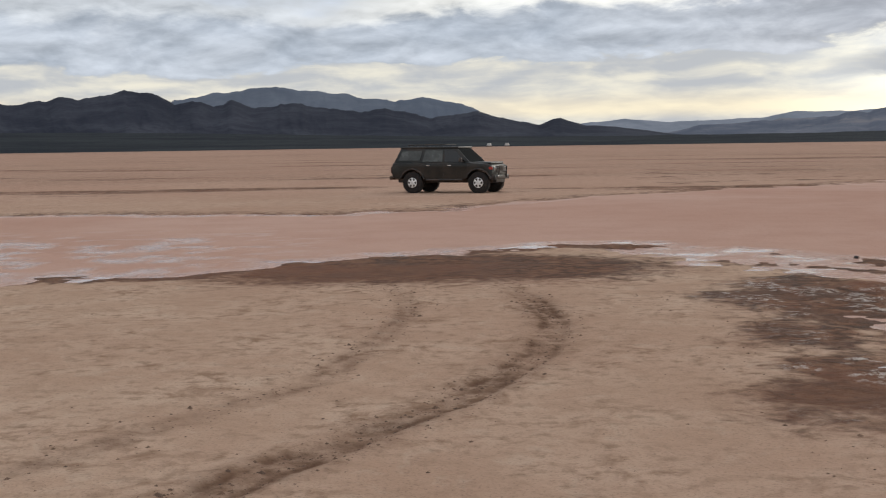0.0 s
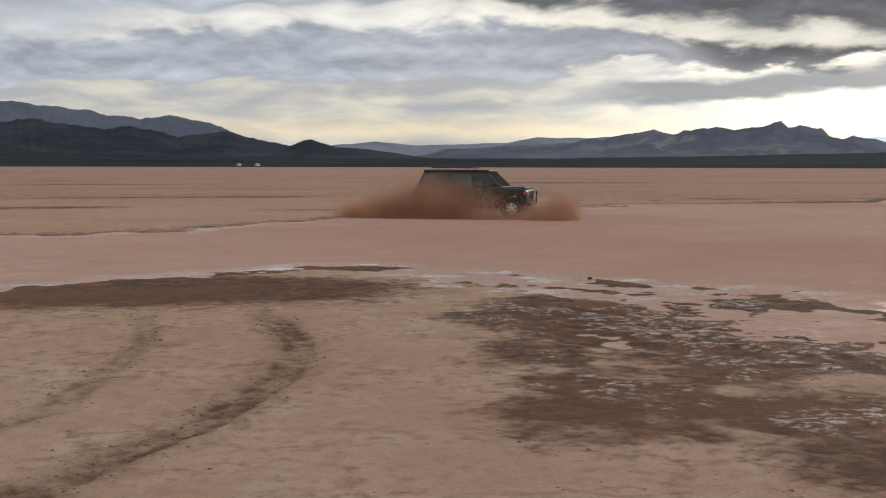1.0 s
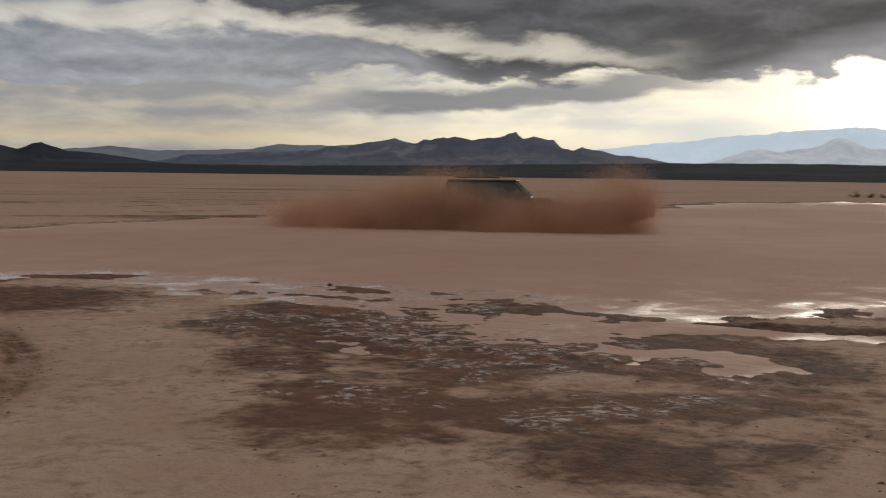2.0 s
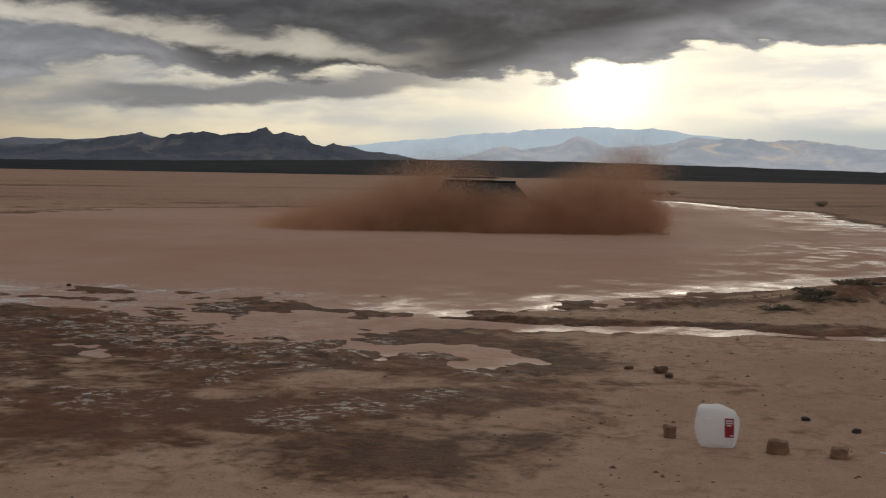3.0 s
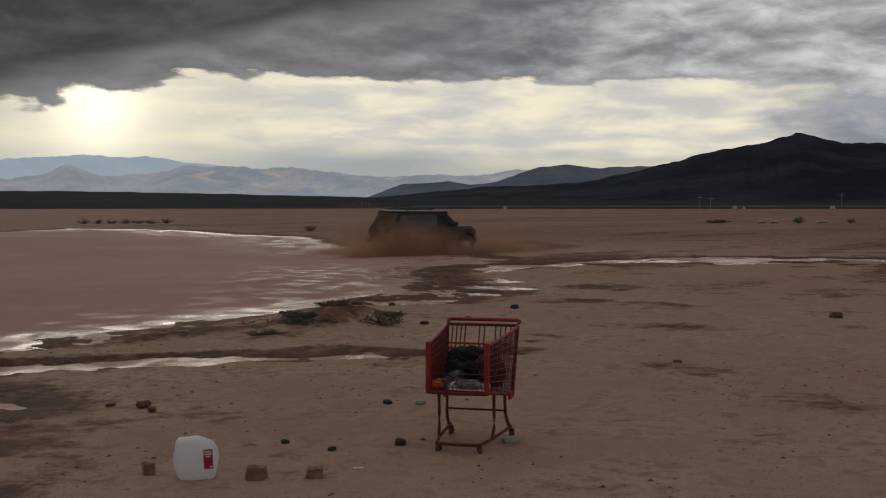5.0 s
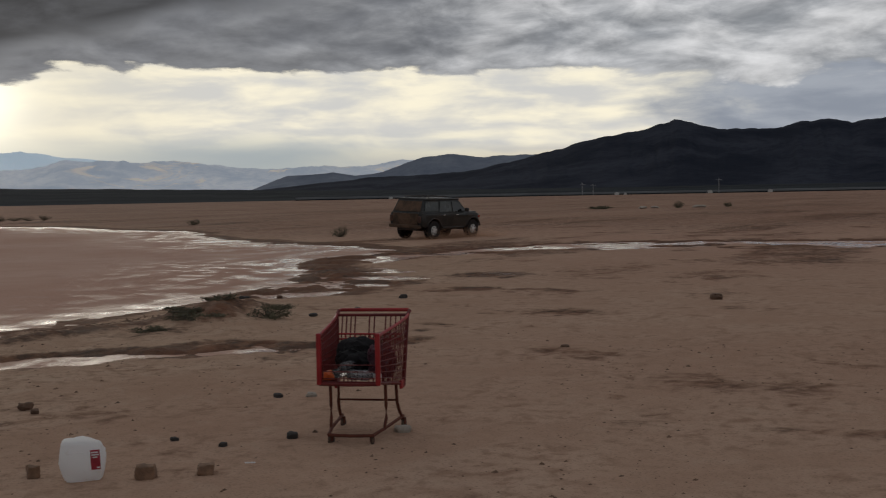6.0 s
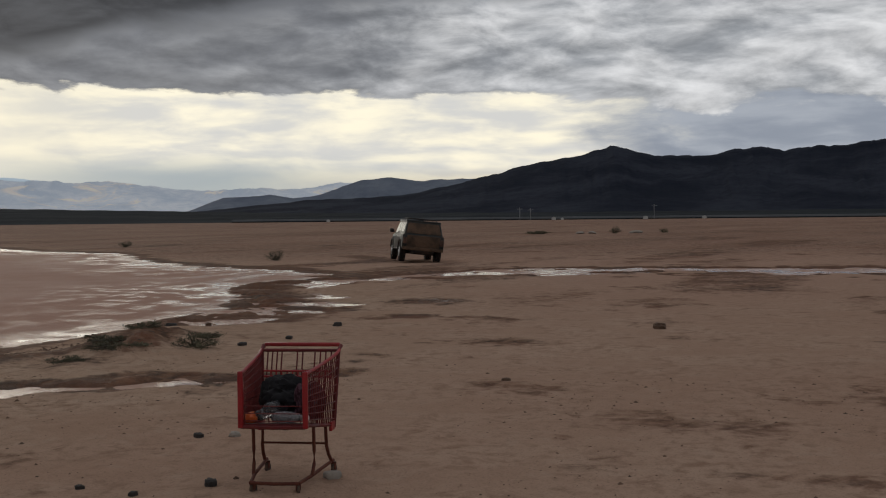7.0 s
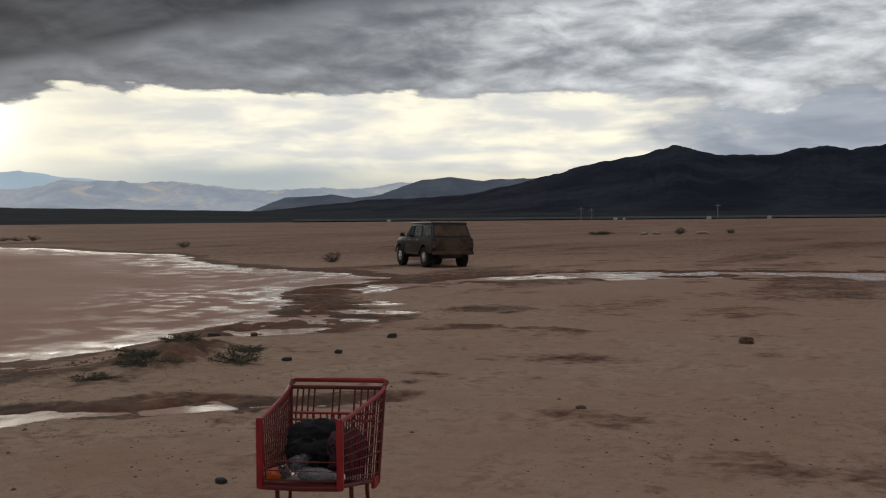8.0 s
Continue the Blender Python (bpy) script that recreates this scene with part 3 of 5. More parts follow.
    streak = fbm(x * 0.25 + y * 0.06, y * 1.0, 5.0, 4, 41)
    wet = step(away, 1.5, 0.1) * (0.95 - 0.5 * step(r, 24, 34) * step(x, 34, 24))
    wet = np.maximum(wet, step(d_mud, 0.9, -0.7) * np.clip(0.56 + 2.2 * (n_b - 0.5) + 1.3 * (n_a - 0.5), 0, 1))
    wet = np.maximum(wet, np.exp(-(((x + 0.3) / 3.4) ** 2 + ((y - 17.2) / 2.2) ** 2)) * 1.15 * (0.35 + 1.3 * n_a))
    wet = np.maximum(wet, step(streak, 0.47, 0.74) * step(r, 20, 30) * step(r, 300, 90) * 0.55 * (0.55 + 0.9 * n_b))
    wet = np.maximum(wet, (0.34 + 0.10 * step(x - y, -5, 20)) * step(r, 26, 70) * (0.75 + 0.5 * streak))
    wet = np.maximum(wet, 0.62 * driven * step(d_pond, -0.2, 0.6) * step(x, 38, 41))
    wet = np.maximum(wet, 0.95 * np.exp(-(spit / 1.3) ** 2))
    wet = np.maximum(wet, bank * 0.95 * (0.4 + n_b) + tail * 0.8)
    wet = np.maximum(wet, step(fbm(x, y * 1.3, 1.9, 4, 77), 0.48, 0.84) * 0.62 * near * step(x - 0.1 * y, 2.0, 4.5))
    wet = np.maximum(wet, step(fbm(x, y, 0.5, 3, 91), 0.50, 0.85) * step(n_a, 0.40, 0.65) * 0.55 * step(x - 0.1 * y, 2.0, 4.5) * step(r, 40, 14))
    for px, py, rad, dark in DARK_SPOTS:
        wet = np.maximum(wet, dark * np.exp(-((x - px) ** 2 + (y - py) ** 2) / rad ** 2) * (0.6 + 0.8 * n_b))
    crumb = np.clip(ra * fade * 0.85 + side * fade * 0.2 + rb * fade * 0.45, 0, 1) * (0.45 + 0.55 * step(n_c, 0.35, 0.6))
    film = step(d_mud, 0.3, -0.5) * step(n_b + 0.9 * (n_c - 0.5), 0.57, 0.72) * step(n_a, 0.42, 0.56)
    film = np.maximum(film, np.exp(-((x - 25.2) / 0.8) ** 2 - ((y - 10.4) / 0.7) ** 2) * step(n_b, 0.45, 0.6))
    pink = step(r, 14, 60) * 0.8 + step(y - x * 0.2, 9, 2) * step(x, -1, 4) * 0.6
    return z, wet, film, crumb, np.clip(pink, 0, 1), d_pond


def build_ground():
    az = np.concatenate([np.linspace(-28, 102, 860), np.linspace(104, 330, 70)])
    rr = np.concatenate([[0.002, 0.5, 1.2, 2.0, 2.7], 3.3 * np.exp(np.linspace(0, math.log(180 / 3.3), 560)), 180 * np.exp(np.linspace(0.03, math.log(4900 / 180), 50))])
    a, r = np.meshgrid(np.radians(az), rr)
    x, y = (r * np.sin(a)).ravel(), (r * np.cos(a)).ravel()
    z, wet, film, crumb, pink, _ = terrain(x, y)
    rows, cols = len(rr), len(az)
    i, j = np.meshgrid(np.arange(rows - 1), np.arange(cols), indexing="ij")
    jn = (j + 1) % cols
    f = np.stack([i * cols + j, (i + 1) * cols + j, (i + 1) * cols + jn, i * cols + jn], -1).reshape(-1, 4)[:, ::-1]
    co = np.stack([x, y, z], 1)
    ob = mesh_from("ground", co, f, M_GROUND, {"wet": wet, "film": film, "crumb": crumb, "pink": pink})
    tagged(ob, "tan dried lakebed mud with dark wet patches and tyre ruts", "ground", kind="structure")


def build_water():
    xs = np.concatenate([np.arange(-42, 30, 0.22), np.arange(30, 110, 0.5)])
    ys = np.concatenate([np.arange(-34, 8, 0.5), np.arange(8, 30, 0.2), np.arange(30, 82, 0.5)])
    x, y = np.meshgrid(xs, ys)
    sh = x.shape
    x, y = x.ravel(), y.ravel()
    zt = terrain(x, y)[0]
    shallow = np.maximum(step(WATER_Z - zt, 0.075, 0.025), step(outline_distance(x, y, POND), 0.5, 2.0))
    edge_d = outline_distance(x, y, POND)
    ruffle = step(fbm(x, y, 0.55, 3, 9), 0.50, 0.64)
    stream = np.minimum(line_distance(x, y, CHANNEL) - 5, line_distance(x, y, RIVULET) * 3 - 3)
    calm = shallow * (0.4 + 0.6 * np.maximum(ruffle, step(stream, 2.5, -2.5) * (0.5 + 0.5 * ruffle)))
    calm = np.maximum(calm, ruffle * (0.35 + 0.4 * step(x, 19, 25) + 0.5 * step(edge_d, -3.5, -0.3)) * step(edge_d, -7.5, -0.5) * step(x, 5, 13) * (0.35 + 0.65 * step(fbm(x, y, 6.0, 2, 55), 0.3, 0.55)))
    calm = np.maximum(calm, 0.75 * ruffle * step(x, -1.5, -5) * step(y, 28, 22))
    calm = np.maximum(calm, step(edge_d, -1.9, -0.2) * step(x, 9, 13) * (0.55 + 0.45 * step(x, 18, 22)) * step(fbm(x, y, 0.42, 3, 83), 0.46, 0.54))
    brook = step(line_distance(x, y, RIVULET), 1.6, 0.8)
    calm = calm * (1 - brook * (1 - step(fbm(x, y, 0.4, 3, 19), 0.40, 0.50)) * (0.35 + 0.65 * step(x, 10.5, 8.5)))
    bay = step(x, 6, 9) * step(x, 17, 14) * step(y, 17, 15)
    calm = calm * (1 - 0.75 * bay * step(fbm(x, y * 1.4, 0.5, 3, 47), 0.56, 0.46))
    gully = step(line_distance(x, y, CHANNEL), 5.0, 3.5) * step(x, 30, 34)
    calm = calm * (1 - 0.85 * gully * step(fbm(x * 0.6, y * 0.6, 0.5, 3, 29), 0.53, 0.43))
    pool = step(outline_distance(x, y, SIDE_POOL), 1.0, 0.2)
    calm = np.maximum(calm * (1 - 0.7 * pool), 0.5 * pool * step(x, 7.4, 6.4) * (0.45 + 0.55 * ruffle))
    calm = calm * (1 - 0.85 * step(y - 1.05 * x, 0, 8) * step(y, 34, 40))
    calm = np.clip(calm, 0, 1)
    i, j = np.meshgrid(np.arange(sh[0] - 1), np.arange(sh[1] - 1), indexing="ij")
    f = np.stack([i * sh[1] + j, i * sh[1] + j + 1, (i + 1) * sh[1] + j + 1, (i + 1) * sh[1] + j], -1).reshape(-1, 4)
    keep = (zt.reshape(sh)[:-1, :-1] < 0.02).ravel()
    ob = mesh_from("water", np.stack([x, y, np.full(x.shape, WATER_Z)], 1), f[keep], M_WATER, {"calm": calm})
    tagged(ob, "shallow pinkish-brown muddy flood water on the lakebed", "water", kind="structure")


build_ground()
build_water()


# ======== the distance ========
def mountain_range(label, dist, depth, peaks, mat, seed, ragged=0.05, foot=0.1, spur=0.35, wide=(3, 3)):
    """A range of hills: ridge heights in degrees by bearing, with spurs running down to its foot."""
    a0, a1 = peaks[0][0] - wide[0], peaks[-1][0] + wide[1]
    az = np.arange(a0, a1, 0.06)
    el = np.interp(az, [p[0] for p in peaks], [p[1] for p in peaks], left=None, right=None)
    el = np.where(az < peaks[0][0], peaks[0][1] * np.clip((az - a0) / wide[0], 0, 1), el)
    el = np.where(az > peaks[-1][0], peaks[-1][1] * np.clip((a1 - az) / wide[1], 0, 1), el)
    el = el + 1.9 * ragged * (fbm(az, az * 0 + seed, 0.75, 5, seed) - 0.5) * np.clip(el, 0.2, 2)
    rows = 26
    co = []
    for k in range(rows + 4):
        s = min(k / rows, 1.0)
        d = dist + depth * s + (120 * (k - rows) if k > rows else 0)
        crest = (dist + depth) * np.tan(np.radians(el)) + 1.8
        ridge = np.abs(fbm(az * 1.5 + 1.6 * s + 0.8 * np.sin(az), az * 0 + s * 3.2, 1.4, 5, seed + 5) - 0.5) * 2
        h = crest * (s ** 1.25) * (1 - spur * ridge * (1 - s) * 1.6 * s ** 0.3)
        if k > rows:
            h = crest * (1 - 0.3 * (k - rows))
        b = np.radians(az)
        co.append(np.stack([d * np.sin(b), d * np.cos(b), np.maximum(h, 0) + (-3 if s == 0 else 0)], 1))
    n = len(az)
    i, j = np.meshgrid(np.arange(rows + 3), np.arange(n - 1), indexing="ij")
    f = np.stack([i * n + j, i * n + j + 1, (i + 1) * n + j + 1, (i + 1) * n + j], -1).reshape(-1, 4)[:, ::-1]
    ob = mesh_from("mountain_range", np.vstack(co), f, mat)
    tagged(ob, label, "mountains", kind="structure")


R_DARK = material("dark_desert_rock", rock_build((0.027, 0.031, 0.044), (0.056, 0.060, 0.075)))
# next two: lighter, bluer base colours carry the haze of distance
R_BLUE = material("blue_haze_tinted_rock", rock_build((0.115, 0.135, 0.17), (0.15, 0.17, 0.205)))
R_SLATE = material("slate_haze_tinted_rock", rock_build((0.10, 0.115, 0.15), (0.165, 0.175, 0.205), (0.22, 0.21, 0.22)))
# distance haze put into both the base colour and the emission
R_PALE = material("pale_haze_tinted_rock", rock_build((0.56, 0.68, 0.78), (0.62, 0.74, 0.83), None, 0.6))
# haze in colour and emission again; the warm patches are painted sunlight
R_HAZE = material("haze_and_sun_tinted_rock", rock_build((0.46, 0.52, 0.60), (0.64, 0.67, 0.71), (0.85, 0.75, 0.64), 0.42))
# mesa and steel hills: distance haze painted into the base colour
R_MESA = material("haze_tinted_mesa_rock", rock_build((0.20, 0.225, 0.265), (0.27, 0.29, 0.33)))
R_STEEL = material("steel_haze_tinted_rock", rock_build((0.15, 0.175, 0.225), (0.23, 0.255, 0.30)))
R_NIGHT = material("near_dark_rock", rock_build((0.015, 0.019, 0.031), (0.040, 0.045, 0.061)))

mountain_range("mountain ridge on the horizon, coloured pale blue for haze", 4000, 500, [(31.3, 1.2), (33.7, 1.5), (36.1, 1.72), (39.5, 2.06), (42.2, 2.25), (45.7, 2.24), (47.6, 2.0), (52, 1.5)], R_PALE, 3, 0.05)
mountain_range("badland hills on the horizon, coloured for haze and sunlit patches", 3300, 500, [(36.9, 0.8), (38.7, 1.33), (39.5, 1.2), (40.9, 1.33), (42.2, 1.85), (43.6, 1.36), (46, 1.47), (47.6, 1.86), (51.1, 1.74), (52.7, 1.74), (55.2, 1.45), (56.6, 1.34), (59.5, 1.46), (61.3, 1.38), (63.1, 1.67), (66, 1.7)], R_HAZE, 5, 0.09)
mountain_range("distant mountain ridge coloured blue-grey for haze", 3300, 500, [(-12.5, 2.2), (-10.7, 2.48), (-7.8, 2.72), (-5.9, 2.6), (-3.8, 2.26), (-2.2, 2.03), (-1, 2.25), (0.5, 1.92), (1.7, 1.58), (2.3, 1.04)], R_BLUE, 7, 0.09)
mountain_range("low mesa on the horizon, coloured pale for haze", 3900, 400, [(6.6, 0.87), (8.6, 1.07), (10.5, 0.88), (14.8, 1.0), (16.3, 1.26), (18.5, 1.24), (20.2, 1.31), (22, 1.3)], R_MESA, 9, 0.04)
mountain_range("jagged mountain range coloured slate-blue for haze", 3000, 500, [(12, 0.7), (17.9, 1.04), (20.05, 1.33), (21.1, 1.56), (21.8, 1.68), (22.6, 1.48), (23.4, 1.56), (24.6, 1.72), (25.4, 1.55), (26.1, 1.74), (26.6, 1.68), (27.0, 1.78), (27.45, 1.93), (27.8, 1.62), (28.3, 1.82), (28.8, 1.70), (29.3, 1.67), (29.6, 1.33), (30.2, 1.19), (30.6, 1.32), (31.1, 1.17), (34, 0.8)], R_SLATE, 11, 0.14)
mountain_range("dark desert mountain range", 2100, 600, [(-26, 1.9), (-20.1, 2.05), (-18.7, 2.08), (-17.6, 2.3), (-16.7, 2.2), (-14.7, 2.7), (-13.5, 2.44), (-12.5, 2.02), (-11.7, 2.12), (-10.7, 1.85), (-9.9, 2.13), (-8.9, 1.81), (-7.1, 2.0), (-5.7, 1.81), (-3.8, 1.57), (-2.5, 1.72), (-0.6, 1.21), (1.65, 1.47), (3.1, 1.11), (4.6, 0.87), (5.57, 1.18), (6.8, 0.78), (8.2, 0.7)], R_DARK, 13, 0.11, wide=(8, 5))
mountain_range("flat-topped hills coloured steel-grey for haze", 2700, 500, [(56, 0.4), (57.6, 1.0), (59.7, 1.14), (60.8, 0.96), (62.1, 1.1), (64.2, 1.83), (65.5, 1.89), (67, 1.76), (69.3, 1.82), (72, 1.8)], R_STEEL, 15, 0.05)
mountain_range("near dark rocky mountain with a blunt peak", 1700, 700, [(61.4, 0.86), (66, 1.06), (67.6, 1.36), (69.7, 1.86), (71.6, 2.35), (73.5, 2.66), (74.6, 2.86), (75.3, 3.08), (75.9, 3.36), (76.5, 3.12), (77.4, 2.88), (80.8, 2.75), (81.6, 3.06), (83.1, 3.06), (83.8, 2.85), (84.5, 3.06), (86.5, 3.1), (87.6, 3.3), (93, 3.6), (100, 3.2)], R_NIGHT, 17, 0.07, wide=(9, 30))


def build_scrub():
    az = np.concatenate([np.linspace(-40, 115, 500)])
    rr = np.array([640, 700, 900, 1200, 1600, 2100, 2600])
    a, r = np.meshgrid(np.radians(az), rr)
    top = 0.22 + 0.55 * np.exp(-((np.degrees(a) + 20) / 18) ** 2) + 0.42 * np.exp(-((np.degrees(a) - 40) / 16) ** 2)
    z = 0.06 + np.tan(np.radians(top)) * np.clip(r - 640, 0, None) * 1.35 + 1.6 * step(r, 700, 1200) + 3 * (fbm(np.degrees(a) * 2, r / 150, 1.6, 4, 4) - 0.5) * step(r, 640, 1000)
    rows, cols = r.shape
    i, j = np.meshgrid(np.arange(rows - 1), np.arange(cols - 1), indexing="ij")
    f = np.stack([i * cols + j, i * cols + j + 1, (i + 1) * cols + j + 1, (i + 1) * cols + j], -1).reshape(-1, 4)[:, ::-1]
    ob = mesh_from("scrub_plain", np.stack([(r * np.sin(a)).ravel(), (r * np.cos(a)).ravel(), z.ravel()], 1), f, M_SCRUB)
    tagged(ob, "dark scrub-covered plain rising towards the mountains", "plain", kind="structure")


build_scrub()


# ======== the car ========
def empty(name, m, label, category, group=""):
    ob = new(name)
    ob.matrix_basis = m
    return tagged(ob, label, category, group)


def arch(cx, r, z0, n=9):
    """Outline points over a wheel arch, from front to rear."""
    a0 = math.asin(min(1, (z0 - 0.42) / r))
    return [(cx + r * math.cos(a0 + (math.pi - 2 * a0) * k / n), 0.42 + r * math.sin(a0 + (math.pi - 2 * a0) * k / n)) for k in range(n + 1)]


FRONT_X, REAR_X, TRACK, WHEEL_R = 1.42, -1.31, 0.76, 0.41


def taper(bm, z0, z1, inset):
    """Leans the flanks above z0 inwards."""
    for v in bm.verts:
        if v.co.z > z0:
            k = (v.co.z - z0) / (z1 - z0)
            v.co.y -= math.copysign(inset * k, v.co.y)
    return bm


def build_car():
    car = empty("car", pose(0.3, 45.4, 0, 0, 0, -24), "dark green old boxy four-wheel-drive estate car splashed with mud", "car")
    z0 = 0.56
    low = [(1.94, 0.62), (1.97, 0.95), (1.90, 1.07), (1.75, 1.12), (1.10, 1.17), (-2.13, 1.17), (-2.20, 0.95), (-2.16, 0.62), (-1.98, z0)]
    low += arch(REAR_X, 0.50, z0)[::-1] + [(0.8, z0 - 0.02)] + arch(FRONT_X, 0.50, z0)[::-1] + [(1.925, z0)]

    def nose(bm):
        """Rounds the front corners in plan."""
        for v in bm.verts:
            if v.co.x > 1.5:
                v.co.y *= 1 - 0.11 * min(1.0, (v.co.x - 1.5) / 0.48) ** 2
        return bm
    part("body", nose(prism(low, -0.89, 0.89, 0.05)), M_PAINT, car)
    part("hood", nose(box(bmesh.new(), 1.04, 1.86, -0.74, 0.74, 1.10, 1.18, 0.03)), M_PAINT, car)
    # the cabin: pillars and roof round a dark inside
    cab = [(1.08, 1.16), (0.50, 1.72), (-1.84, 1.74), (-2.12, 1.16)]
    part("cabin", taper(prism(cab, -0.83, 0.83, 0.03), 1.16, 1.74, 0.12), M_PAINT, car)
    part("roof", box(bmesh.new(), -1.86, 0.56, -0.74, 0.74, 1.70, 1.785, 0.035, 3), M_PAINT, car)

    def flank_glass(pts, s, name):
        bm = bmesh.new()
        for off in (0.0, 0.012):
            for x, z in pts:
                y = 0.838 - 0.12 * (z - 1.16) / 0.58
                bm.verts.new((x, s * (y + off - 0.002), z))
        bm.verts.ensure_lookup_table()
        v = list(bm.verts)
        n = len(pts)
        bm.faces.new(v[:n])
        bm.faces.new(v[n:][::-1])
        for i in range(n):
            bm.faces.new((v[i], v[(i + 1) % n], v[n + (i + 1) % n], v[n + i]))
        bmesh.ops.recalc_face_normals(bm, faces=bm.faces)
        return part(name, bm, M_GLASS if name == "front_side_window" else M_SKYGLASS, car)

    for s in (-1, 1):
        flank_glass([(0.86, 1.21), (0.46, 1.63), (0.02, 1.64), (0.02, 1.21)], s, "front_side_window")
        flank_glass([(-0.06, 1.21), (-0.06, 1.64), (-0.78, 1.65), (-0.90, 1.21)], s, "rear_side_window")
        flank_glass([(-1.02, 1.26), (-0.92, 1.62), (-1.76, 1.62), (-1.92, 1.26)], s, "quarter_window")
        for x in (-0.72, 0.16):
            part("door_handle", box(bmesh.new(), x, x + 0.17, s * 0.90 - 0.018, s * 0.90 + 0.018, 1.055, 1.085, 0.008), M_CHROME, car, "chrome door handle")
        for x in (1.0, 0.0, -0.96):
            part("door_seam", box(bmesh.new(), x - 0.007, x + 0.007, s * 0.889 - 0.004, s * 0.889 + 0.004, 0.60, 1.15), M_BLACK, car)
        mir = part("mirror", box(bmesh.new(), 0.72, 0.82, s * 1.03 - 0.09, s * 1.03 + 0.09, 1.20, 1.36, 0.03), M_BLACK, car)
        part("mirror_arm", tube(bmesh.new(), [(0.80, s * 0.84, 1.20), (0.77, s * 0.96, 1.24)], 0.018), M_BLACK, mir)
        part("headlight", box(bmesh.new(), 1.93, 1.99, s * 0.56 - 0.12, s * 0.56 + 0.12, 0.87, 1.02, 0.02), M_LENS, car, "clear headlight")
        part("indicator", box(bmesh.new(), 1.80, 1.97, s * 0.785 - 0.055, s * 0.785 + 0.055, 0.90, 1.01, 0.02), M_REDLENS, car, "red-orange corner lamp")
        part("tail_light", box(bmesh.new(), -2.232, -2.17, s * 0.79 - 0.08, s * 0.79 + 0.08, 0.78, 1.04, 0.015), M_TAIL, car, "mud-dimmed red tail light")
        part("sill", tube(bmesh.new(), [(0.78, s * 0.86, 0.52), (-0.72, s * 0.86, 0.52)], 0.045), M_BLACK, car)
        for cx in (FRONT_X, REAR_X):
            lip = bmesh.new()
            pts = [(cx + 0.515 * math.cos(math.radians(a)), s * 0.895, 0.42 + 0.515 * math.sin(math.radians(a))) for a in range(14, 168, 11)]
            tube(lip, pts, 0.032)
            part("fender_flare", lip, M_BLACK, car)
    # wind and rear screens
    def slope(x0, z0_, x1, z1, half0, half1, name, lift, mat):
        bm = bmesh.new()
        n = Vector((z1 - z0_, 0, -(x1 - x0))).normalized() * (1 if lift > 0 else -1)
        vs = []
        for off in (0.0, abs(lift)):
            for x, y, z in ((x0, -half0, z0_), (x0, half0, z0_), (x1, half1, z1), (x1, -half1, z1)):
                vs.append(bm.verts.new(Vector((x, y, z)) + n * off))
        for f in ((0, 1, 2, 3), (7, 6, 5, 4), (0, 4, 5, 1), (1, 5, 6, 2), (2, 6, 7, 3), (3, 7, 4, 0)):
            bm.faces.new([vs[k] for k in f])
        bmesh.ops.recalc_face_normals(bm, faces=bm.faces)
        return part(name, bm, mat, car)
    slope(1.04, 1.20, 0.54, 1.68, 0.76, 0.66, "windscreen", 0.012, M_SCREEN)
    slope(-2.10, 1.23, -1.88, 1.66, 0.74, 0.65, "rear_window", -0.012, M_MUDDY)
    gate = part("tailgate", box(bmesh.new(), -2.225, -2.16, -0.70, 0.70, 0.66, 1.15, 0.02), M_MUDDY, car, "tailgate caked in brown mud")
    part("number_plate", box(bmesh.new(), -2.238, -2.222, -0.17, 0.17, 0.80, 0.92, 0.004), M_MUDDY, gate)
    part("grille", box(bmesh.new(), 1.93, 1.985, -0.42, 0.42, 0.80, 1.03, 0.012), M_BLACK, car)
    bar = part("front_bumper", nose(box(bmesh.new(), 1.90, 2.06, -0.88, 0.88, 0.52, 0.70, 0.04)), M_BLACK, car)
    part("push_bar", tube(bmesh.new(), [(2.06, -0.42, 0.60), (2.10, -0.40, 0.98), (2.09, -0.34, 1.03), (2.09, 0.34, 1.03), (2.10, 0.40, 0.98), (2.06, 0.42, 0.60)], 0.028, 8), M_BLACK, bar)
    part("push_bar_rail", tube(bmesh.new(), [(2.09, -0.41, 0.82), (2.09, 0.41, 0.82)], 0.022, 8), M_BLACK, bar)
    for y in (-0.5, 0.5):
        part("fog_lamp", disc(bmesh.new(), 0, 0, 0, 0.055, 0.02, 14, 0.006), M_LENS, bar).matrix_basis = pose(2.072, y, 0.64, 0, 0, 90)
    part("rear_bumper", box(bmesh.new(), -2.30, -2.14, -0.86, 0.86, 0.52, 0.66, 0.03), M_MUDDY, car)
    part("chassis", box(bmesh.new(), -2.1, 2.0, -0.48, 0.48, 0.40, 0.60, 0.03), M_BLACK, car)
    for x in (FRONT_X, REAR_X):
        part("axle", tube(bmesh.new(), [(x, -0.72, 0.41), (x, 0.72, 0.41)], 0.07), M_BLACK, car)
    part("spare_wheel_well", box(bmesh.new(), -2.0, -1.7, -0.35, 0.35, 0.45, 0.58, 0.03), M_BLACK, car)
    rack = part("roof_rack", tube(bmesh.new(), [(-1.55, -0.60, 1.86), (-0.12, -0.60, 1.86), (-0.06, -0.55, 1.86), (-0.06, 0.55, 1.86), (-0.12, 0.60, 1.86), (-1.55, 0.60, 1.86), (-1.60, 0.55, 1.86), (-1.60, -0.55, 1.86), (-1.55, -0.60, 1.86)], 0.02), M_BLACK, car, "black tubular roof rack")
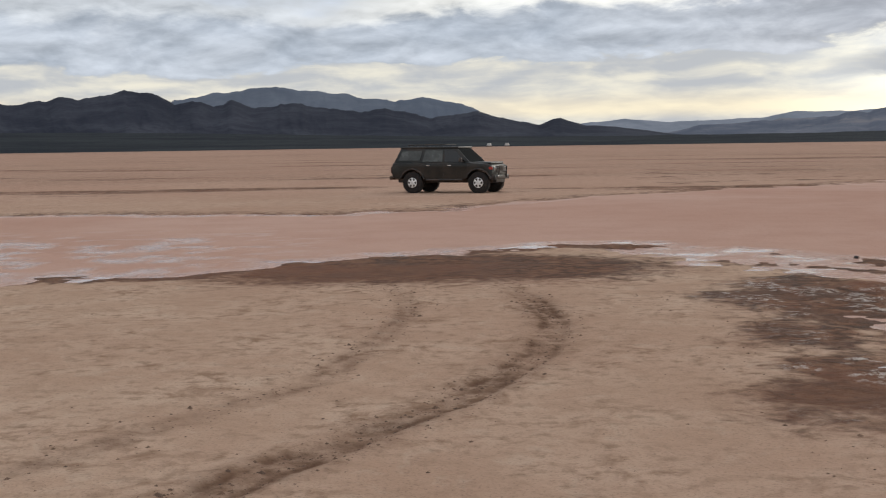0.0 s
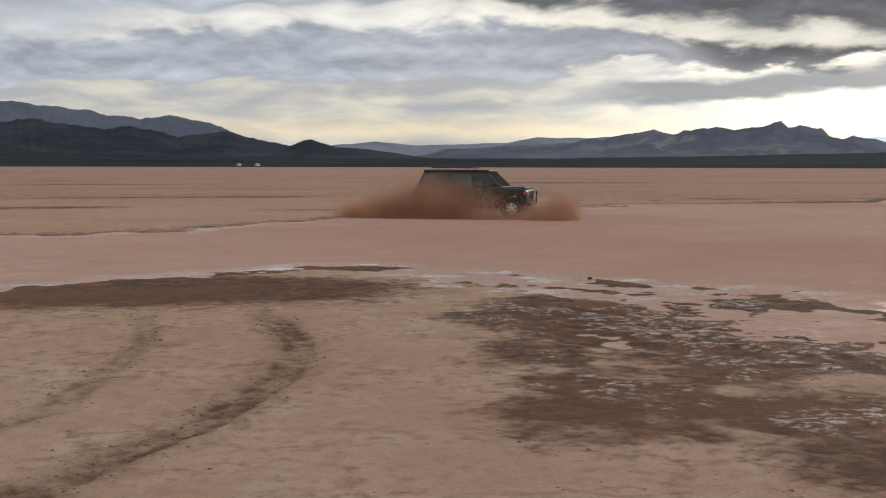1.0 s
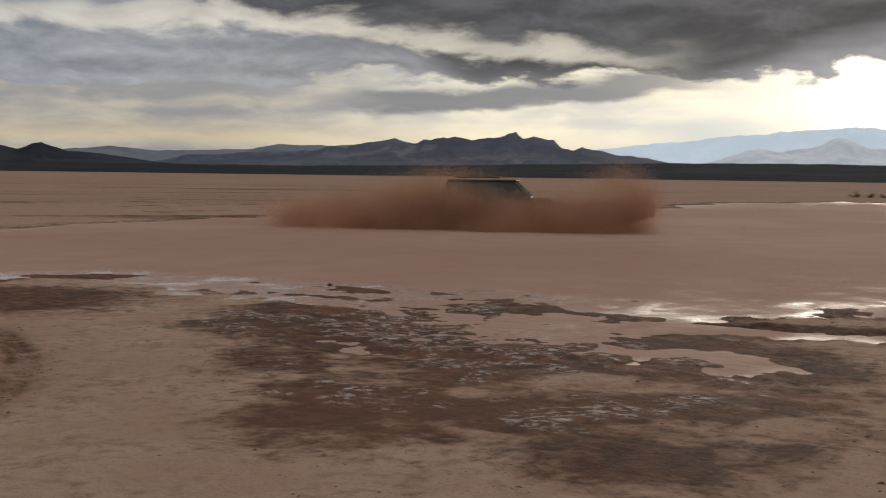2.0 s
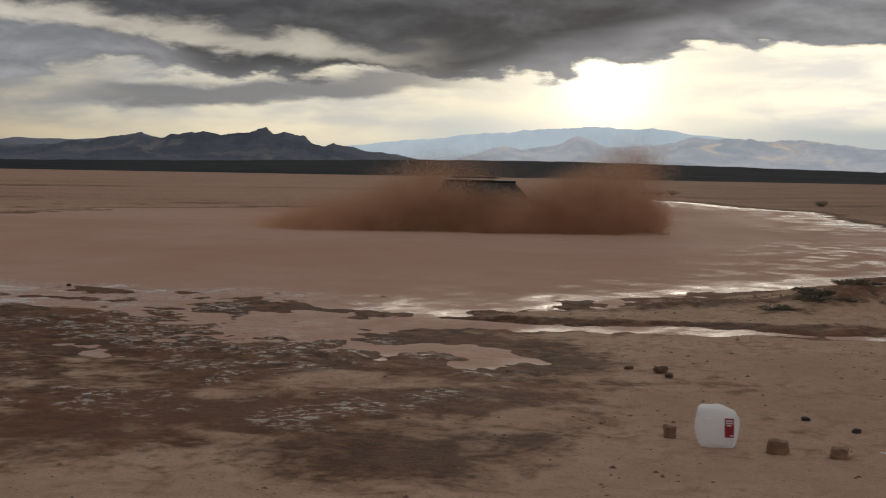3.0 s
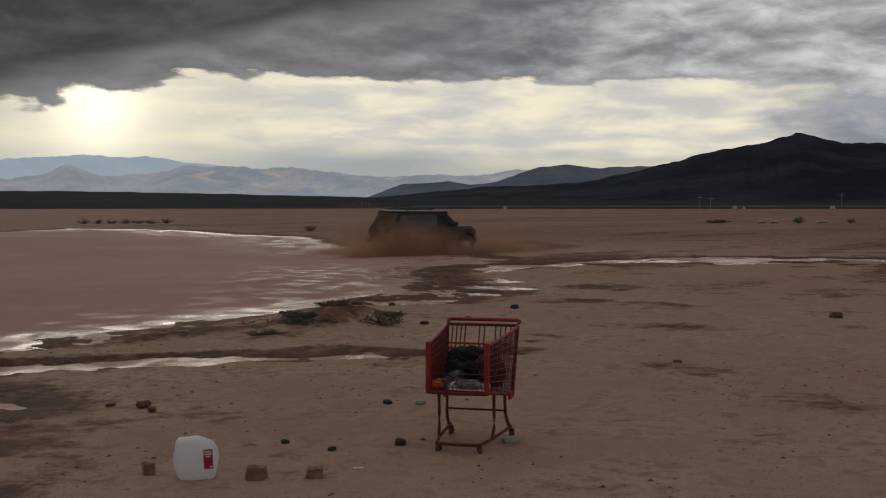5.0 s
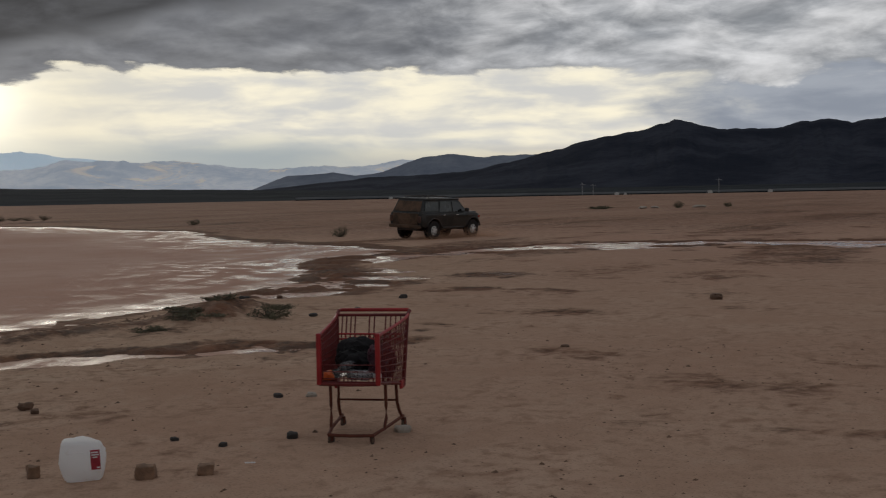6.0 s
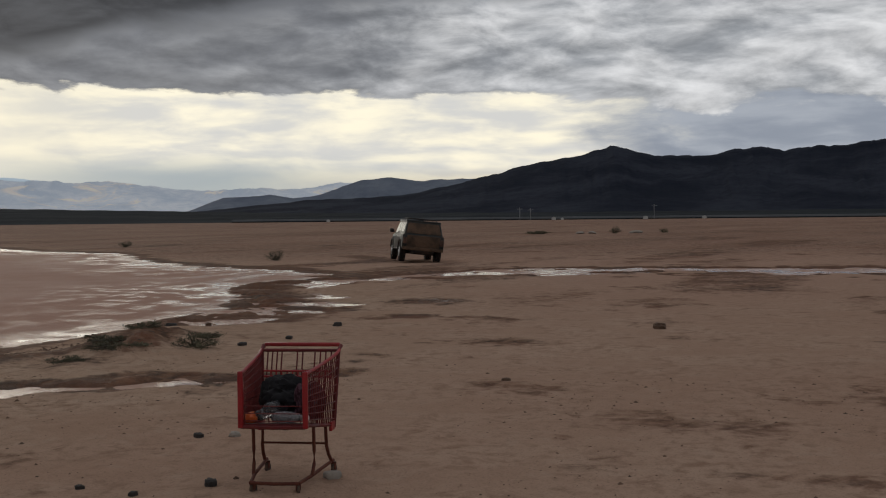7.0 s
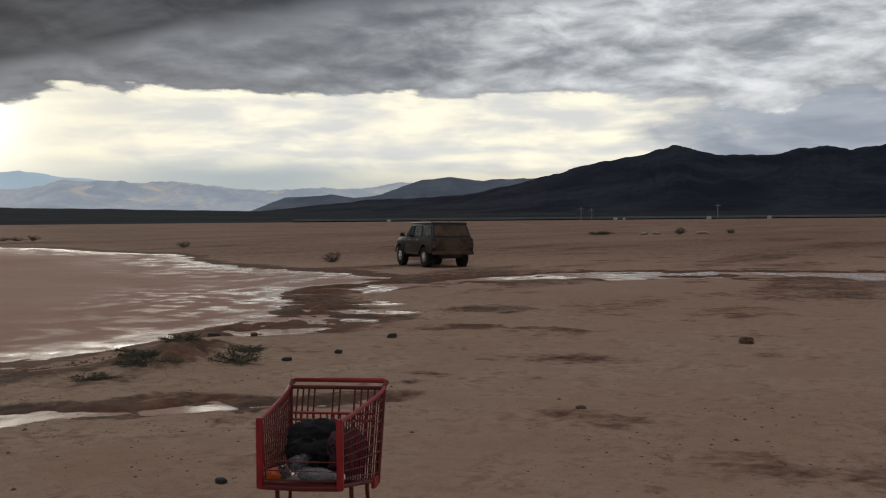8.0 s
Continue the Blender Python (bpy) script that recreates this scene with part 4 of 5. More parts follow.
    for k in range(6):
        x = -1.48 + 0.27 * k
        part("rack_slat", box(bmesh.new(), x - 0.03, x + 0.03, -0.60, 0.60, 1.838, 1.856), M_BLACK, rack)
    for x in (-1.4, -0.25):
        for y in (-0.60, 0.60):
            part("rack_foot", tube(bmesh.new(), [(x, y, 1.76), (x, y, 1.86)], 0.018), M_BLACK, rack)
    # wheels
    wheels = []
    for x in (FRONT_X, REAR_X):
        for s in (-1, 1):
            w = new("wheel")
            w.parent = car
            w.matrix_basis = pose(x, s * TRACK, WHEEL_R)
            t = disc(bmesh.new(), 0, 0, 0, WHEEL_R, 0.125, 36, 0.045)
            for k in range(30):
                a = 2 * math.pi * k / 30
                b = bmesh.ops.create_cube(t, size=1, matrix=pose(0, 0, 0, 0, math.degrees(a), 0) @ Matrix.Translation((WHEEL_R, 0, 0)) @ Matrix.Diagonal((0.022, 0.22, 0.045, 1)))
            part("tyre", t, M_TYRE, w, "muddy black off-road tyre")
            rim = bmesh.new()
            disc(rim, 0, s * 0.105, 0, 0.195, 0.03, 30, 0.012)
            disc(rim, 0, s * 0.135, 0, 0.075, 0.02, 16, 0.01)
            r_ob = part("rim", rim, M_RIM, w, "pale alloy rim with round holes")
            for k in range(6):
                a = 2 * math.pi * k / 6
                h = disc(bmesh.new(), 0.138 * math.cos(a), s * 0.134, 0.138 * math.sin(a), 0.043, 0.004, 12)
                part("rim_hole", h, M_BLACK, r_ob)
            wheels.append((w, x, s))
    return car, wheels


CAR, WHEELS = build_car()
CAR.scale = (0.95, 0.95, 0.95)


# ======== the shopping cart ========
def build_cart():
    """A shopping cart: its nose, the low end, looks along its own +x; the handle is at -x."""
    cart = empty("shopping_cart", pose(8.23, 4.33, 0.0, 0, 0, 195), "red plastic and wire shopping cart holding bags and bottles", "shopping cart")
    zf, zr = 0.80, 0.875
    fx, rx = 0.36, -0.42
    fw, rw, bw = 0.220, 0.288, 0.205

    def zb(x):
        """The basket's floor, lower towards the handle."""
        return 0.455 - 0.125 * (fx - x) / (fx - rx)

    def side_y(x, z):
        k = (x - rx) / (fx - rx)
        top = rw + (fw - rw) * k
        low = 0.265 + (bw - 0.265) * k
        return low + (top - low) * (z - zb(x)) / (top_z(x) - zb(x))

    def top_z(x):
        k = (x - rx) / (fx - rx)
        return zr + (zf - zr) * min(1.0, k * 1.1) ** 0.6
    bx0, bx1 = rx + 0.10, fx - 0.02
    # floor of the basket
    floor = bmesh.new()
    box(floor, bx0, bx1, -0.225, 0.225, -0.010, 0.010, 0.005)
    for v in floor.verts:
        v.co.z += zb(v.co.x)
        v.co.y *= side_y(v.co.x, zb(v.co.x)) / 0.235
    part("basket_floor", floor, M_REDDARK, cart)
    # slanted side walls: rails, bars and wires
    for s in (-1, 1):
        rail = tube(bmesh.new(), [(x, s * side_y(x, top_z(x)), top_z(x)) for x in np.linspace(rx, fx, 12)], 0.012)
        part("top_rail", rail, M_RED, cart)
        low = tube(bmesh.new(), [(bx0, s * side_y(bx0, zb(bx0)), zb(bx0)), (bx1, s * side_y(bx1, zb(bx1)), zb(bx1))], 0.013)
        part("bottom_rail", low, M_REDDARK, cart)
        for k in range(17):
            x = rx + 0.03 + (fx - rx - 0.05) * k / 16
            xb = bx0 + (bx1 - bx0) * k / 16
            b = tube(bmesh.new(), [(xb, s * side_y(xb, zb(xb)), zb(xb)), (x, s * side_y(x, top_z(x)), top_z(x))], 0.0048, 5)
            part("side_bar", b, M_REDDARK, cart)
        for k in range(1, 9):
            f = k / 9
            pts = []
            for x in np.linspace(rx, fx, 8):
                xb = bx0 + (bx1 - bx0) * (x - rx) / (fx - rx)
                z = zb(x) + (top_z(x) - zb(x)) * f
                pts.append((xb + (x - xb) * f, s * side_y(x, z), z))
            part("side_wire", tube(bmesh.new(), pts, 0.0042, 5), M_REDDARK, cart)
        post = bmesh.new()
        box(post, fx - 0.016, fx + 0.016, s * fw - 0.018, s * fw + 0.018, zb(fx) - 0.02, zf + 0.015, 0.010, 3)
        part("corner_post", post, M_RED, cart, "bright red plastic corner post")
        rear = tube(bmesh.new(), [(rx + 0.10, s * 0.262, zb(rx)), (rx + 0.01, s * 0.284, zr), (rx - 0.05, s * 0.289, zr + 0.025)], 0.014)
        part("rear_post", rear, M_REDDARK, cart)
        foot = box(bmesh.new(), bx0 - 0.01, bx0 + 0.10, s * 0.258 - 0.012, s * 0.258 + 0.012, zb(bx0) - 0.03, zb(bx0) + 0.035, 0.008)
        part("corner_bracket", foot, M_RED, cart)
    # low nose wall
    for k in range(3):
        z = zb(fx) + 0.03 + 0.05 * k
        part("nose_wire", tube(bmesh.new(), [(fx, -fw, z), (fx + 0.012, 0, z), (fx, fw, z)], 0.0035, 5), M_REDDARK, cart)
    part("nose_lip", tube(bmesh.new(), [(fx, -fw, zb(fx) - 0.01), (fx + 0.015, 0, zb(fx) - 0.012), (fx, fw, zb(fx) - 0.01)], 0.014), M_REDDARK, cart)
    # handle and rear gate
    part("handle", tube(bmesh.new(), [(rx - 0.05, -0.289, zr + 0.012), (rx - 0.06, -0.274, zr + 0.030), (rx - 0.06, 0.274, zr + 0.030), (rx - 0.05, 0.289, zr + 0.012)], 0.015, 9), M_RED, cart, "red handle bar")
    part("gate_rail", tube(bmesh.new(), [(rx + 0.01, -0.285, zr - 0.005), (rx, 0.285, zr - 0.005)], 0.012), M_REDDARK, cart)
    for y in (-0.24, -0.205, -0.17, -0.135, -0.02, 0.02, 0.11, 0.15, 0.19, 0.23):
        part("gate_bar", tube(bmesh.new(), [(rx + 0.005, y, zr - 0.005), (rx + 0.06, y, zb(rx) + 0.37), (rx + 0.10, y * 0.9, zb(rx))], 0.0055, 5), M_REDDARK, cart)
    seat = bmesh.new()
    for z in (zb(rx) + 0.36, zb(rx) + 0.40):
        tube(seat, [(rx + 0.09, -0.25, z), (rx + 0.09, 0.25, z)], 0.008, 6)
    part("seat_rail", seat, M_RED, cart)
    for k in range(11):
        y = -0.20 + 0.04 * k
        part("seat_bar", tube(bmesh.new(), [(rx + 0.09, y, zb(rx) + 0.36), (rx + 0.09, y, zb(rx) + 0.40)], 0.006, 5), M_RED, cart)
    # legs and base
    for s in (-1, 1):
        leg = tube(bmesh.new(), [(0.10, s * 0.212, zb(0.10)), (0.09, s * 0.212, 0.24), (0.09, s * 0.212, 0.15), (0.13, s * 0.205, 0.075)], 0.0125)
        part("front_leg", leg, M_RUST, cart)
        leg = tube(bmesh.new(), [(-0.20, s * 0.228, zb(-0.20)), (-0.20, s * 0.232, 0.22), (-0.24, s * 0.238, 0.15), (-0.31, s * 0.245, 0.085)], 0.0125)
        part("rear_leg", leg, M_RUST, cart)
        part("base_rail", tube(bmesh.new(), [(0.34, s * 0.165, 0.066), (0.10, s * 0.205, 0.075), (-0.36, s * 0.245, 0.085)], 0.0125), M_RUST, cart)
        for x, y in ((0.33, s * 0.16), (-0.35, s * 0.245)):
            c = new("castor")
            c.parent = cart
            c.matrix_basis = pose(x, y, -0.012, 0, 0, 24 * s if x > 0 else -15) @ Matrix.Scale(0.75, 4)
            part("castor_wheel", disc(bmesh.new(), -0.020, 0, 0.046, 0.045, 0.012, 18, 0.006), M_CASTOR, c)
            fork = bmesh.new()
            for yy in (-0.018, 0.018):
                box(fork, -0.030, 0.004, yy - 0.003, yy + 0.003, 0.040, 0.108)
            box(fork, -0.030, 0.012, -0.021, 0.021, 0.098, 0.112)
            part("castor_fork", fork, M_RUST, c)
    part("base_cross_bar", tube(bmesh.new(), [(0.34, -0.165, 0.066), (0.352, 0, 0.064), (0.34, 0.165, 0.066)], 0.0125), M_RUST, cart)
    part("leg_cross_bar", tube(bmesh.new(), [(-0.20, -0.232, 0.235), (-0.20, 0.232, 0.235)], 0.008), M_RUST, cart)
    return cart


CART = build_cart()
CART_M = CART.matrix_basis.copy()


def in_cart(name, bm, mat, m, label, category):
    ob = link(name, bm, mat)
    ob.matrix_basis = CART_M @ m
    return tagged(ob, label, category)


def crumple(seed, sx, sy, sz, folds=0.30):
    """Slumped cloth: a soft heap with sharp folds."""
    bm = bmesh.new()
    bmesh.ops.create_icosphere(bm, subdivisions=5, radius=1)
    off = Vector((seed * 7.1, seed * 3.3, seed))
    for v in bm.verts:
        p = v.co.copy()
        n = 0.35 * noise.noise(p * 1.4 + off) + folds * (0.5 - abs(noise.noise(p * 2.6 + off))) + 0.5 * folds * (0.5 - abs(noise.noise(p * 6.0 + off)))
        p *= 0.92 + n
        v.co = (p.x * sx, p.y * sy, max(p.z, -0.72) * sz + 0.72 * sz)
    return bm


in_cart("backpack", crumple(3, 0.21, 0.185, 0.155), M_BAG, pose(-0.06, -0.02, 0.435, 0, -9, 0), "slumped black nylon bag lying in the cart", "bag")
in_cart("cloth", crumple(8, 0.27, 0.080, 0.150), M_PLUM, pose(-0.03, 0.155, 0.435, 0, -9, 0), "crumpled plum-coloured cloth stuffed into the cart", "cloth")
in_cart("orange_packet", lump(5, 0.045, 0.04, 0.04, 3, 0.35), M_ORANGE, pose(0.29, -0.165, 0.465), "crumpled orange plastic packet in the cart", "packet")


def bottle():
    """A drinks bottle lying along x."""
    bm = bmesh.new()
    prof = [(0.0, 0.018), (0.006, 0.032), (0.03, 0.034), (0.06, 0.031), (0.09, 0.034), (0.12, 0.033), (0.15, 0.022), (0.175, 0.013), (0.20, 0.013)]
    rings = [[bm.verts.new((x, r * math.cos(2 * math.pi * k / 14), r * math.sin(2 * math.pi * k / 14))) for k in range(14)] for x, r in prof]
    for u, v in zip(rings, rings[1:]):
        for k in range(14):
            bm.faces.new((u[k], u[(k + 1) % 14], v[(k + 1) % 14], v[k]))
    bm.faces.new(rings[0][::-1])
    bm.faces.new(rings[-1])
    return bm


for bx, by, bz, ra in ((0.285, 0.045, 0.500, 84), (0.21, 0.02, 0.495, 70), (0.30, -0.06, 0.505, 172), (0.29, 0.00, 0.555, 166)):
    b = in_cart("water_bottle", bottle(), M_BOTTLE, pose(bx, by - 0.06, bz, 0, 0, ra) @ Matrix.Scale(1.15, 4), "crushed clear plastic bottle in the cart", "bottle")
    b["group"] = "bottles in the cart"
    cap = disc(bmesh.new(), 0, 0, 0, 0.0145, 0.009, 12, 0.003)
    cap_ob = part("cap", cap, M_INK, b)
    cap_ob.matrix_basis = pose(0.205, 0, 0, 0, 0, 90)


# ======== jug, bricks and stones round the cart ========
def ground_z(x, y):
    return float(terrain(np.array([float(x)]), np.array([float(y)]))[0][0])


def build_jug():
    jug = empty("water_jug", pose(6.36, 5.37, ground_z(6.36, 5.37) - 0.004, 3, -2, -52), "white plastic gallon jug with a red label, dirty underneath", "jug")
    bm = bmesh.new()
    box(bm, -0.142, 0.142, -0.085, 0.085, 0.0, 0.275, 0.045, 3)
    bmesh.ops.subdivide_edges(bm, edges=bm.edges, cuts=3, use_grid_fill=True)
    for v in bm.verts:
        x, y, z = v.co
        k = z / 0.275
        if x > 0.0:  # dented shoulder
            v.co.z -= 0.26 * x * step(np.array(k), 0.45, 1.0)
        v.co.x *= 0.90 + 0.11 * math.sin(math.pi * min(1.0, k * 0.9 + 0.12))
        v.co.x -= 0.05 * max(0.0, 0.25 - k) * (1 if x > 0 else -1.4)
        crease = noise.noise(Vector((x * 9, y * 9, z * 11))) + 0.6 * abs(noise.noise(Vector((x * 21, y * 17, z * 19 + 4))))
        v.co += Vector((0.010, 0.012, 0.009)) * crease
        v.co.z = max(v.co.z, 0.0)
    part("jug_body", bm, M_JUG, jug)
    lab = part("label", box(bmesh.new(), 0.058, 0.118, -0.0985, -0.0925, 0.085, 0.215, 0.002), M_LABEL, jug, "red paper label")
    for z, a, b in ((0.200, 0.064, 0.108), (0.184, 0.064, 0.112), (0.168, 0.071, 0.101), (0.100, 0.094, 0.114)):
        part("print_bar", box(bmesh.new(), a, b, -0.1005, -0.0980, z - 0.005, z + 0.004), M_INK, lab)
    part("moulded_rib", box(bmesh.new(), -0.09, 0.02, -0.095, -0.086, 0.200, 0.207, 0.002), M_JUG, jug)


build_jug()


def brick(x, y, w, d, h, turn, label, seed):
    bm = bmesh.new()
    w, d, h = 0.84 * w, 0.84 * d, 0.9 * h
    box(bm, -w / 2, w / 2, -d / 2, d / 2, 0, h, 0.010, 2)
    bmesh.ops.subdivide_edges(bm, edges=bm.edges, cuts=2, use_grid_fill=True)
    for v in bm.verts:
        v.co += Vector((1, 1, 0.7)) * 0.018 * noise.noise(v.co * 18 + Vector((seed * 5, seed, 0)))
    ob = link("brick", bm, M_BRICK)
    ob.matrix_basis = pose(x, y, ground_z(x, y) - 0.006, 0, 0, turn)
    tagged(ob, label, "brick", "bricks beside the jug")


brick(6.27, 5.72, 0.085, 0.13, 0.095, -40, "narrow weathered brown brick standing on end in mud", 1)
brick(6.50, 4.98, 0.15, 0.11, 0.105, -58, "squat weathered brown brick half sunk in mud", 2)
brick(6.72, 4.66, 0.125, 0.10, 0.078, -50, "low pinkish-brown brick lying in mud", 3)


def stone(x, y, w, h, seed, mat, label, group="stones round the cart", cat="stone", deep=0.8):
    ob = link("stone", lump(seed, w / 2, w / 2 * deep, h / 2, 3, 0.38, 0.86), mat)
    ob.matrix_basis = pose(x, y, ground_z(x, y) - 0.012, 0, 0, seed * 37 % 180)
    tagged(ob, label, cat, group)


for x, y, w, h, sd in ((7.58, 5.58, 0.072, 0.05, 4), (7.52, 5.10, 0.075, 0.052, 5), (7.93, 4.76, 0.115, 0.075, 6), (9.50, 5.90, 0.10, 0.062, 7)):
    stone(x, y, w, h, sd, M_STONE, "dark angular volcanic stone on damp mud")
for x, y, w, h, sd in ((8.15, 8.02, 0.10, 0.05, 9), (8.22, 7.68, 0.14, 0.09, 10), (8.10, 7.46, 0.10, 0.065, 11)):
    stone(x, y, w, h, sd, M_CLOD, "brown mud-coated stone at the edge of the wet mud")
stone(9.62, 5.62, 0.10, 0.062, 12, M_PALE, "pale sandy stone behind the cart", deep=1.0)
stone(8.42, 4.08, 0.15, 0.075, 13, M_PALE, "pale concrete lump under the cart's rear wheel", deep=0.8)
for x, y, w, h, sd in ((19.1, 9.5, 0.16, 0.10, 14), (20.2, 4.25, 0.30, 0.13, 15), (18.4, 12.35, 0.22, 0.10, 17), (19.0, 12.0, 0.13, 0.09, 18), (15.9, 9.4, 0.16, 0.07, 19), (16.9, 9.2, 0.14, 0.08, 20),
                       (13.59, 4.58, 0.12, 0.05, 21), (28.1, 35.7, 0.5, 0.2, 22), (-2.8, 21.75, 0.2, 0.09, 23), (-3.1, 25.9, 0.26, 0.09, 24), (-6.6, 19.1, 0.16, 0.08, 25), (6.3, 18.3, 0.10, 0.07, 26), (9.8, 14.8, 0.14, 0.08, 27), (5.6, 20.2, 0.5, 0.06, 28), (3.4, 31.0, 0.4, 0.14, 30)):
    stone(x, y, w, h, sd, M_STONE if sd % 3 else M_CLOD, "dark stone lying on the mudflat", "stones scattered over the mudflat")


def litter(x, y, turn):
    bm = bmesh.new()
    box(bm, -0.035, 0.035, -0.010, 0.010, 0, 0.006, 0.002)
    for v in bm.verts:
        v.co.z += 0.02 * (v.co.x / 0.035) ** 2
    ob = link("plastic_scrap", bm, M_INK)
    ob.matrix_basis = pose(x, y, ground_z(x, y) + 0.001, 0, 0, turn)
    tagged(ob, "curled white plastic scrap on the mud", "litter")


litter(7.02, 4.52, -60)
litter(3.35, 9.1, 10)


# ======== bushes and grass ========
def bush(x, y, w, h, seed, label, leaves=700):
    rng = random.Random(seed)
    ob = empty("bush", pose(x, y, ground_z(x, y) - 0.02, 0, 0, seed * 31), label, "bush", "low desert bushes")
    tw = bmesh.new()
    lf = bmesh.new()
    for k in range(22):
        a, lean = rng.uniform(0, 6.283), rng.uniform(0.3, 1.5)
        ln = rng.uniform(0.6, 1.05)
        tip = Vector((math.cos(a) * math.sin(lean) * w / 2 * ln, math.sin(a) * math.sin(lean) * w / 2 * ln, h * ln * (0.35 + 0.65 * math.cos(lean))))
        mid = tip * 0.5 + Vector((rng.uniform(-1, 1), rng.uniform(-1, 1), 0)) * 0.06 * w
        tube(tw, [(0, 0, 0), mid, tip], 0.008 * max(0.6, w), 4)
        for _ in range(leaves // 22):
            s = rng.uniform(0.08, 1.05)
            p = (mid.lerp(tip, s) if s > 0.5 else mid * (s * 2)) + Vector([rng.gauss(0, 0.055 * d) for d in (w, w, min(w, 2 * h))])
            p.z = max(0.01, p.z)
            q = Euler((rng.uniform(0, 3), rng.uniform(0, 3), rng.uniform(0, 3)))
            sz = rng.uniform(0.014, 0.042) * (max(0.7, w) if h > 0.3 else 0.45)
            lf.faces.new([lf.verts.new(p + q.to_matrix() @ Vector(c) * sz) for c in ((-1, 0, 0), (0, -0.45, 0.1), (1, 0, 0), (0, 0.45, 0.1))])
    part("twig", tw, M_TWIG, ob)
    part("foliage", lf, M_LEAF, ob)


bush(47.0, 26.8, 0.9, 0.45, 1, "low dark desert bush on the mudflat")
bush(68.6, 51.0, 1.0, 0.5, 2, "dark desert bush on a strip of dark mud")
bush(122, 30.2, 1.6, 0.75, 3, "dark bush beside pale rubbish far out on the flat")
bush(126, 26.0, 1.2, 0.5, 4, "small low bush far out on the flat")
bush(119, 37.5, 2.6, 0.35, 5, "flat low bush far out on the flat")
for k in range(7):
    bush(84 + k * 0.9, 90 - k * 0.95, 1.6, 0.6 - 0.1 * (k % 3), 6 + k, "low dark bush in a row by the far shore", 260)
bush(15.2, 9.75, 0.7, 0.19, 21, "grey-green scrub growing beside the low bank", 1800)
bush(14.2, 10.35, 1.1, 0.07, 22, "flattened dry grass on the low bank", 2000)
bush(14.7, 10.75, 1.0, 0.08, 23, "flattened dry grass on the low bank", 1800)
bush(15.6, 10.9, 0.8, 0.12, 25, "dry scrub on the crest of the low bank", 1500)
bush(16.2, 10.3, 0.8, 0.10, 26, "dry scrub on the crest of the low bank", 1500)
bush(13.4, 10.6, 0.9, 0.06, 24, "flattened dry grass on the low bank", 1500)


def build_clods():
    """Small crumbs of mud: thick along the ruts and the shore, thin elsewhere."""
    rng = np.random.default_rng(5)
    pts = []
    for rut, n, spread in ((RUT_A, 1500, 0.16), (RUT_B, 900, 0.24)):
        seg = rng.integers(0, len(rut) - 1, n)
        t = rng.random(n)
        a, b = np.array(rut)[seg], np.array(rut)[seg + 1]
        p = a + (b - a) * t[:, None] + rng.normal(0, spread, (n, 2))
        pts.append(np.column_stack([p, rng.gamma(1.8, 0.0042, n)]))
    n = 2600
    az, r = np.radians(rng.uniform(-26, 100, n)), 4.5 * np.exp(rng.random(n) * 2.0)
    pts.append(np.column_stack([r * np.sin(az), r * np.cos(az), rng.gamma(1.4, 0.0036, n)]))
    n = 1500
    x, y = rng.uniform(2, 8, n), rng.uniform(6, 14, n)
    pts.append(np.column_stack([x, y, rng.gamma(1.5, 0.0042, n)]))
    n = 5200
    x, y = rng.uniform(2.5, 15, n), rng.uniform(0.5, 12, n)
    here = fbm(x, y, 0.9, 3, 33) + 0.25 * rng.random(n) > 0.62
    pts.append(np.column_stack([x, y, rng.gamma(1.7, 0.0052, n)])[here])
    n = 500
    line = [(9.5, 12.6), (12, 12.3), (14, 11.9), (16, 11.6)]
    seg = rng.integers(0, 3, n)
    a, b = np.array(line)[seg], np.array(line)[seg + 1]
    pts.append(np.column_stack([a + (b - a) * rng.random(n)[:, None] + rng.normal(0, 0.16, (n, 2)), rng.gamma(2.0, 0.013, n)]))
    p = np.vstack(pts)
    z = terrain(p[:, 0], p[:, 1])[0]
    keep = z > WATER_Z + 0.004
    p, z = p[keep], z[keep]
    s = np.clip(p[:, 2], 0.003, 0.04)
    base = np.array([(1, 0, -0.2), (0.3, 1, -0.2), (-0.9, 0.5, -0.2), (-0.7, -0.8, -0.2), (0.5, -0.9, -0.2), (0.1, 0.1, 0.42)])
    tri = np.array([(0, 1, 5), (1, 2, 5), (2, 3, 5), (3, 4, 5), (4, 0, 5)])
    turn = rng.random(len(p)) * 6.283
    c, sn = np.cos(turn)[:, None], np.sin(turn)[:, None]
    jit = 1 + rng.uniform(-0.35, 0.35, (len(p), 6, 3))
    v = base[None] * jit
    vx, vy = v[..., 0] * c - v[..., 1] * sn, v[..., 0] * sn + v[..., 1] * c
    co = np.stack([p[:, :1] + vx * s[:, None], p[:, 1:2] + vy * s[:, None], z[:, None] + v[..., 2] * s[:, None]], -1).reshape(-1, 3)
    f = (tri[None] + 6 * np.arange(len(p))[:, None, None]).reshape(-1, 3)
    ob = mesh_from("mud_clods", co, f, M_CLOD)
    ob.data.polygons.foreach_set("use_smooth", [False] * len(f))
    tagged(ob, "small dried mud crumbs strewn along the ruts and shore", "mud clods", kind="stuff")


build_clods()


# ======== far road, poles and sheds ========
def far_point(az, r):
    return r * math.sin(radians(az)), r * math.cos(radians(az))


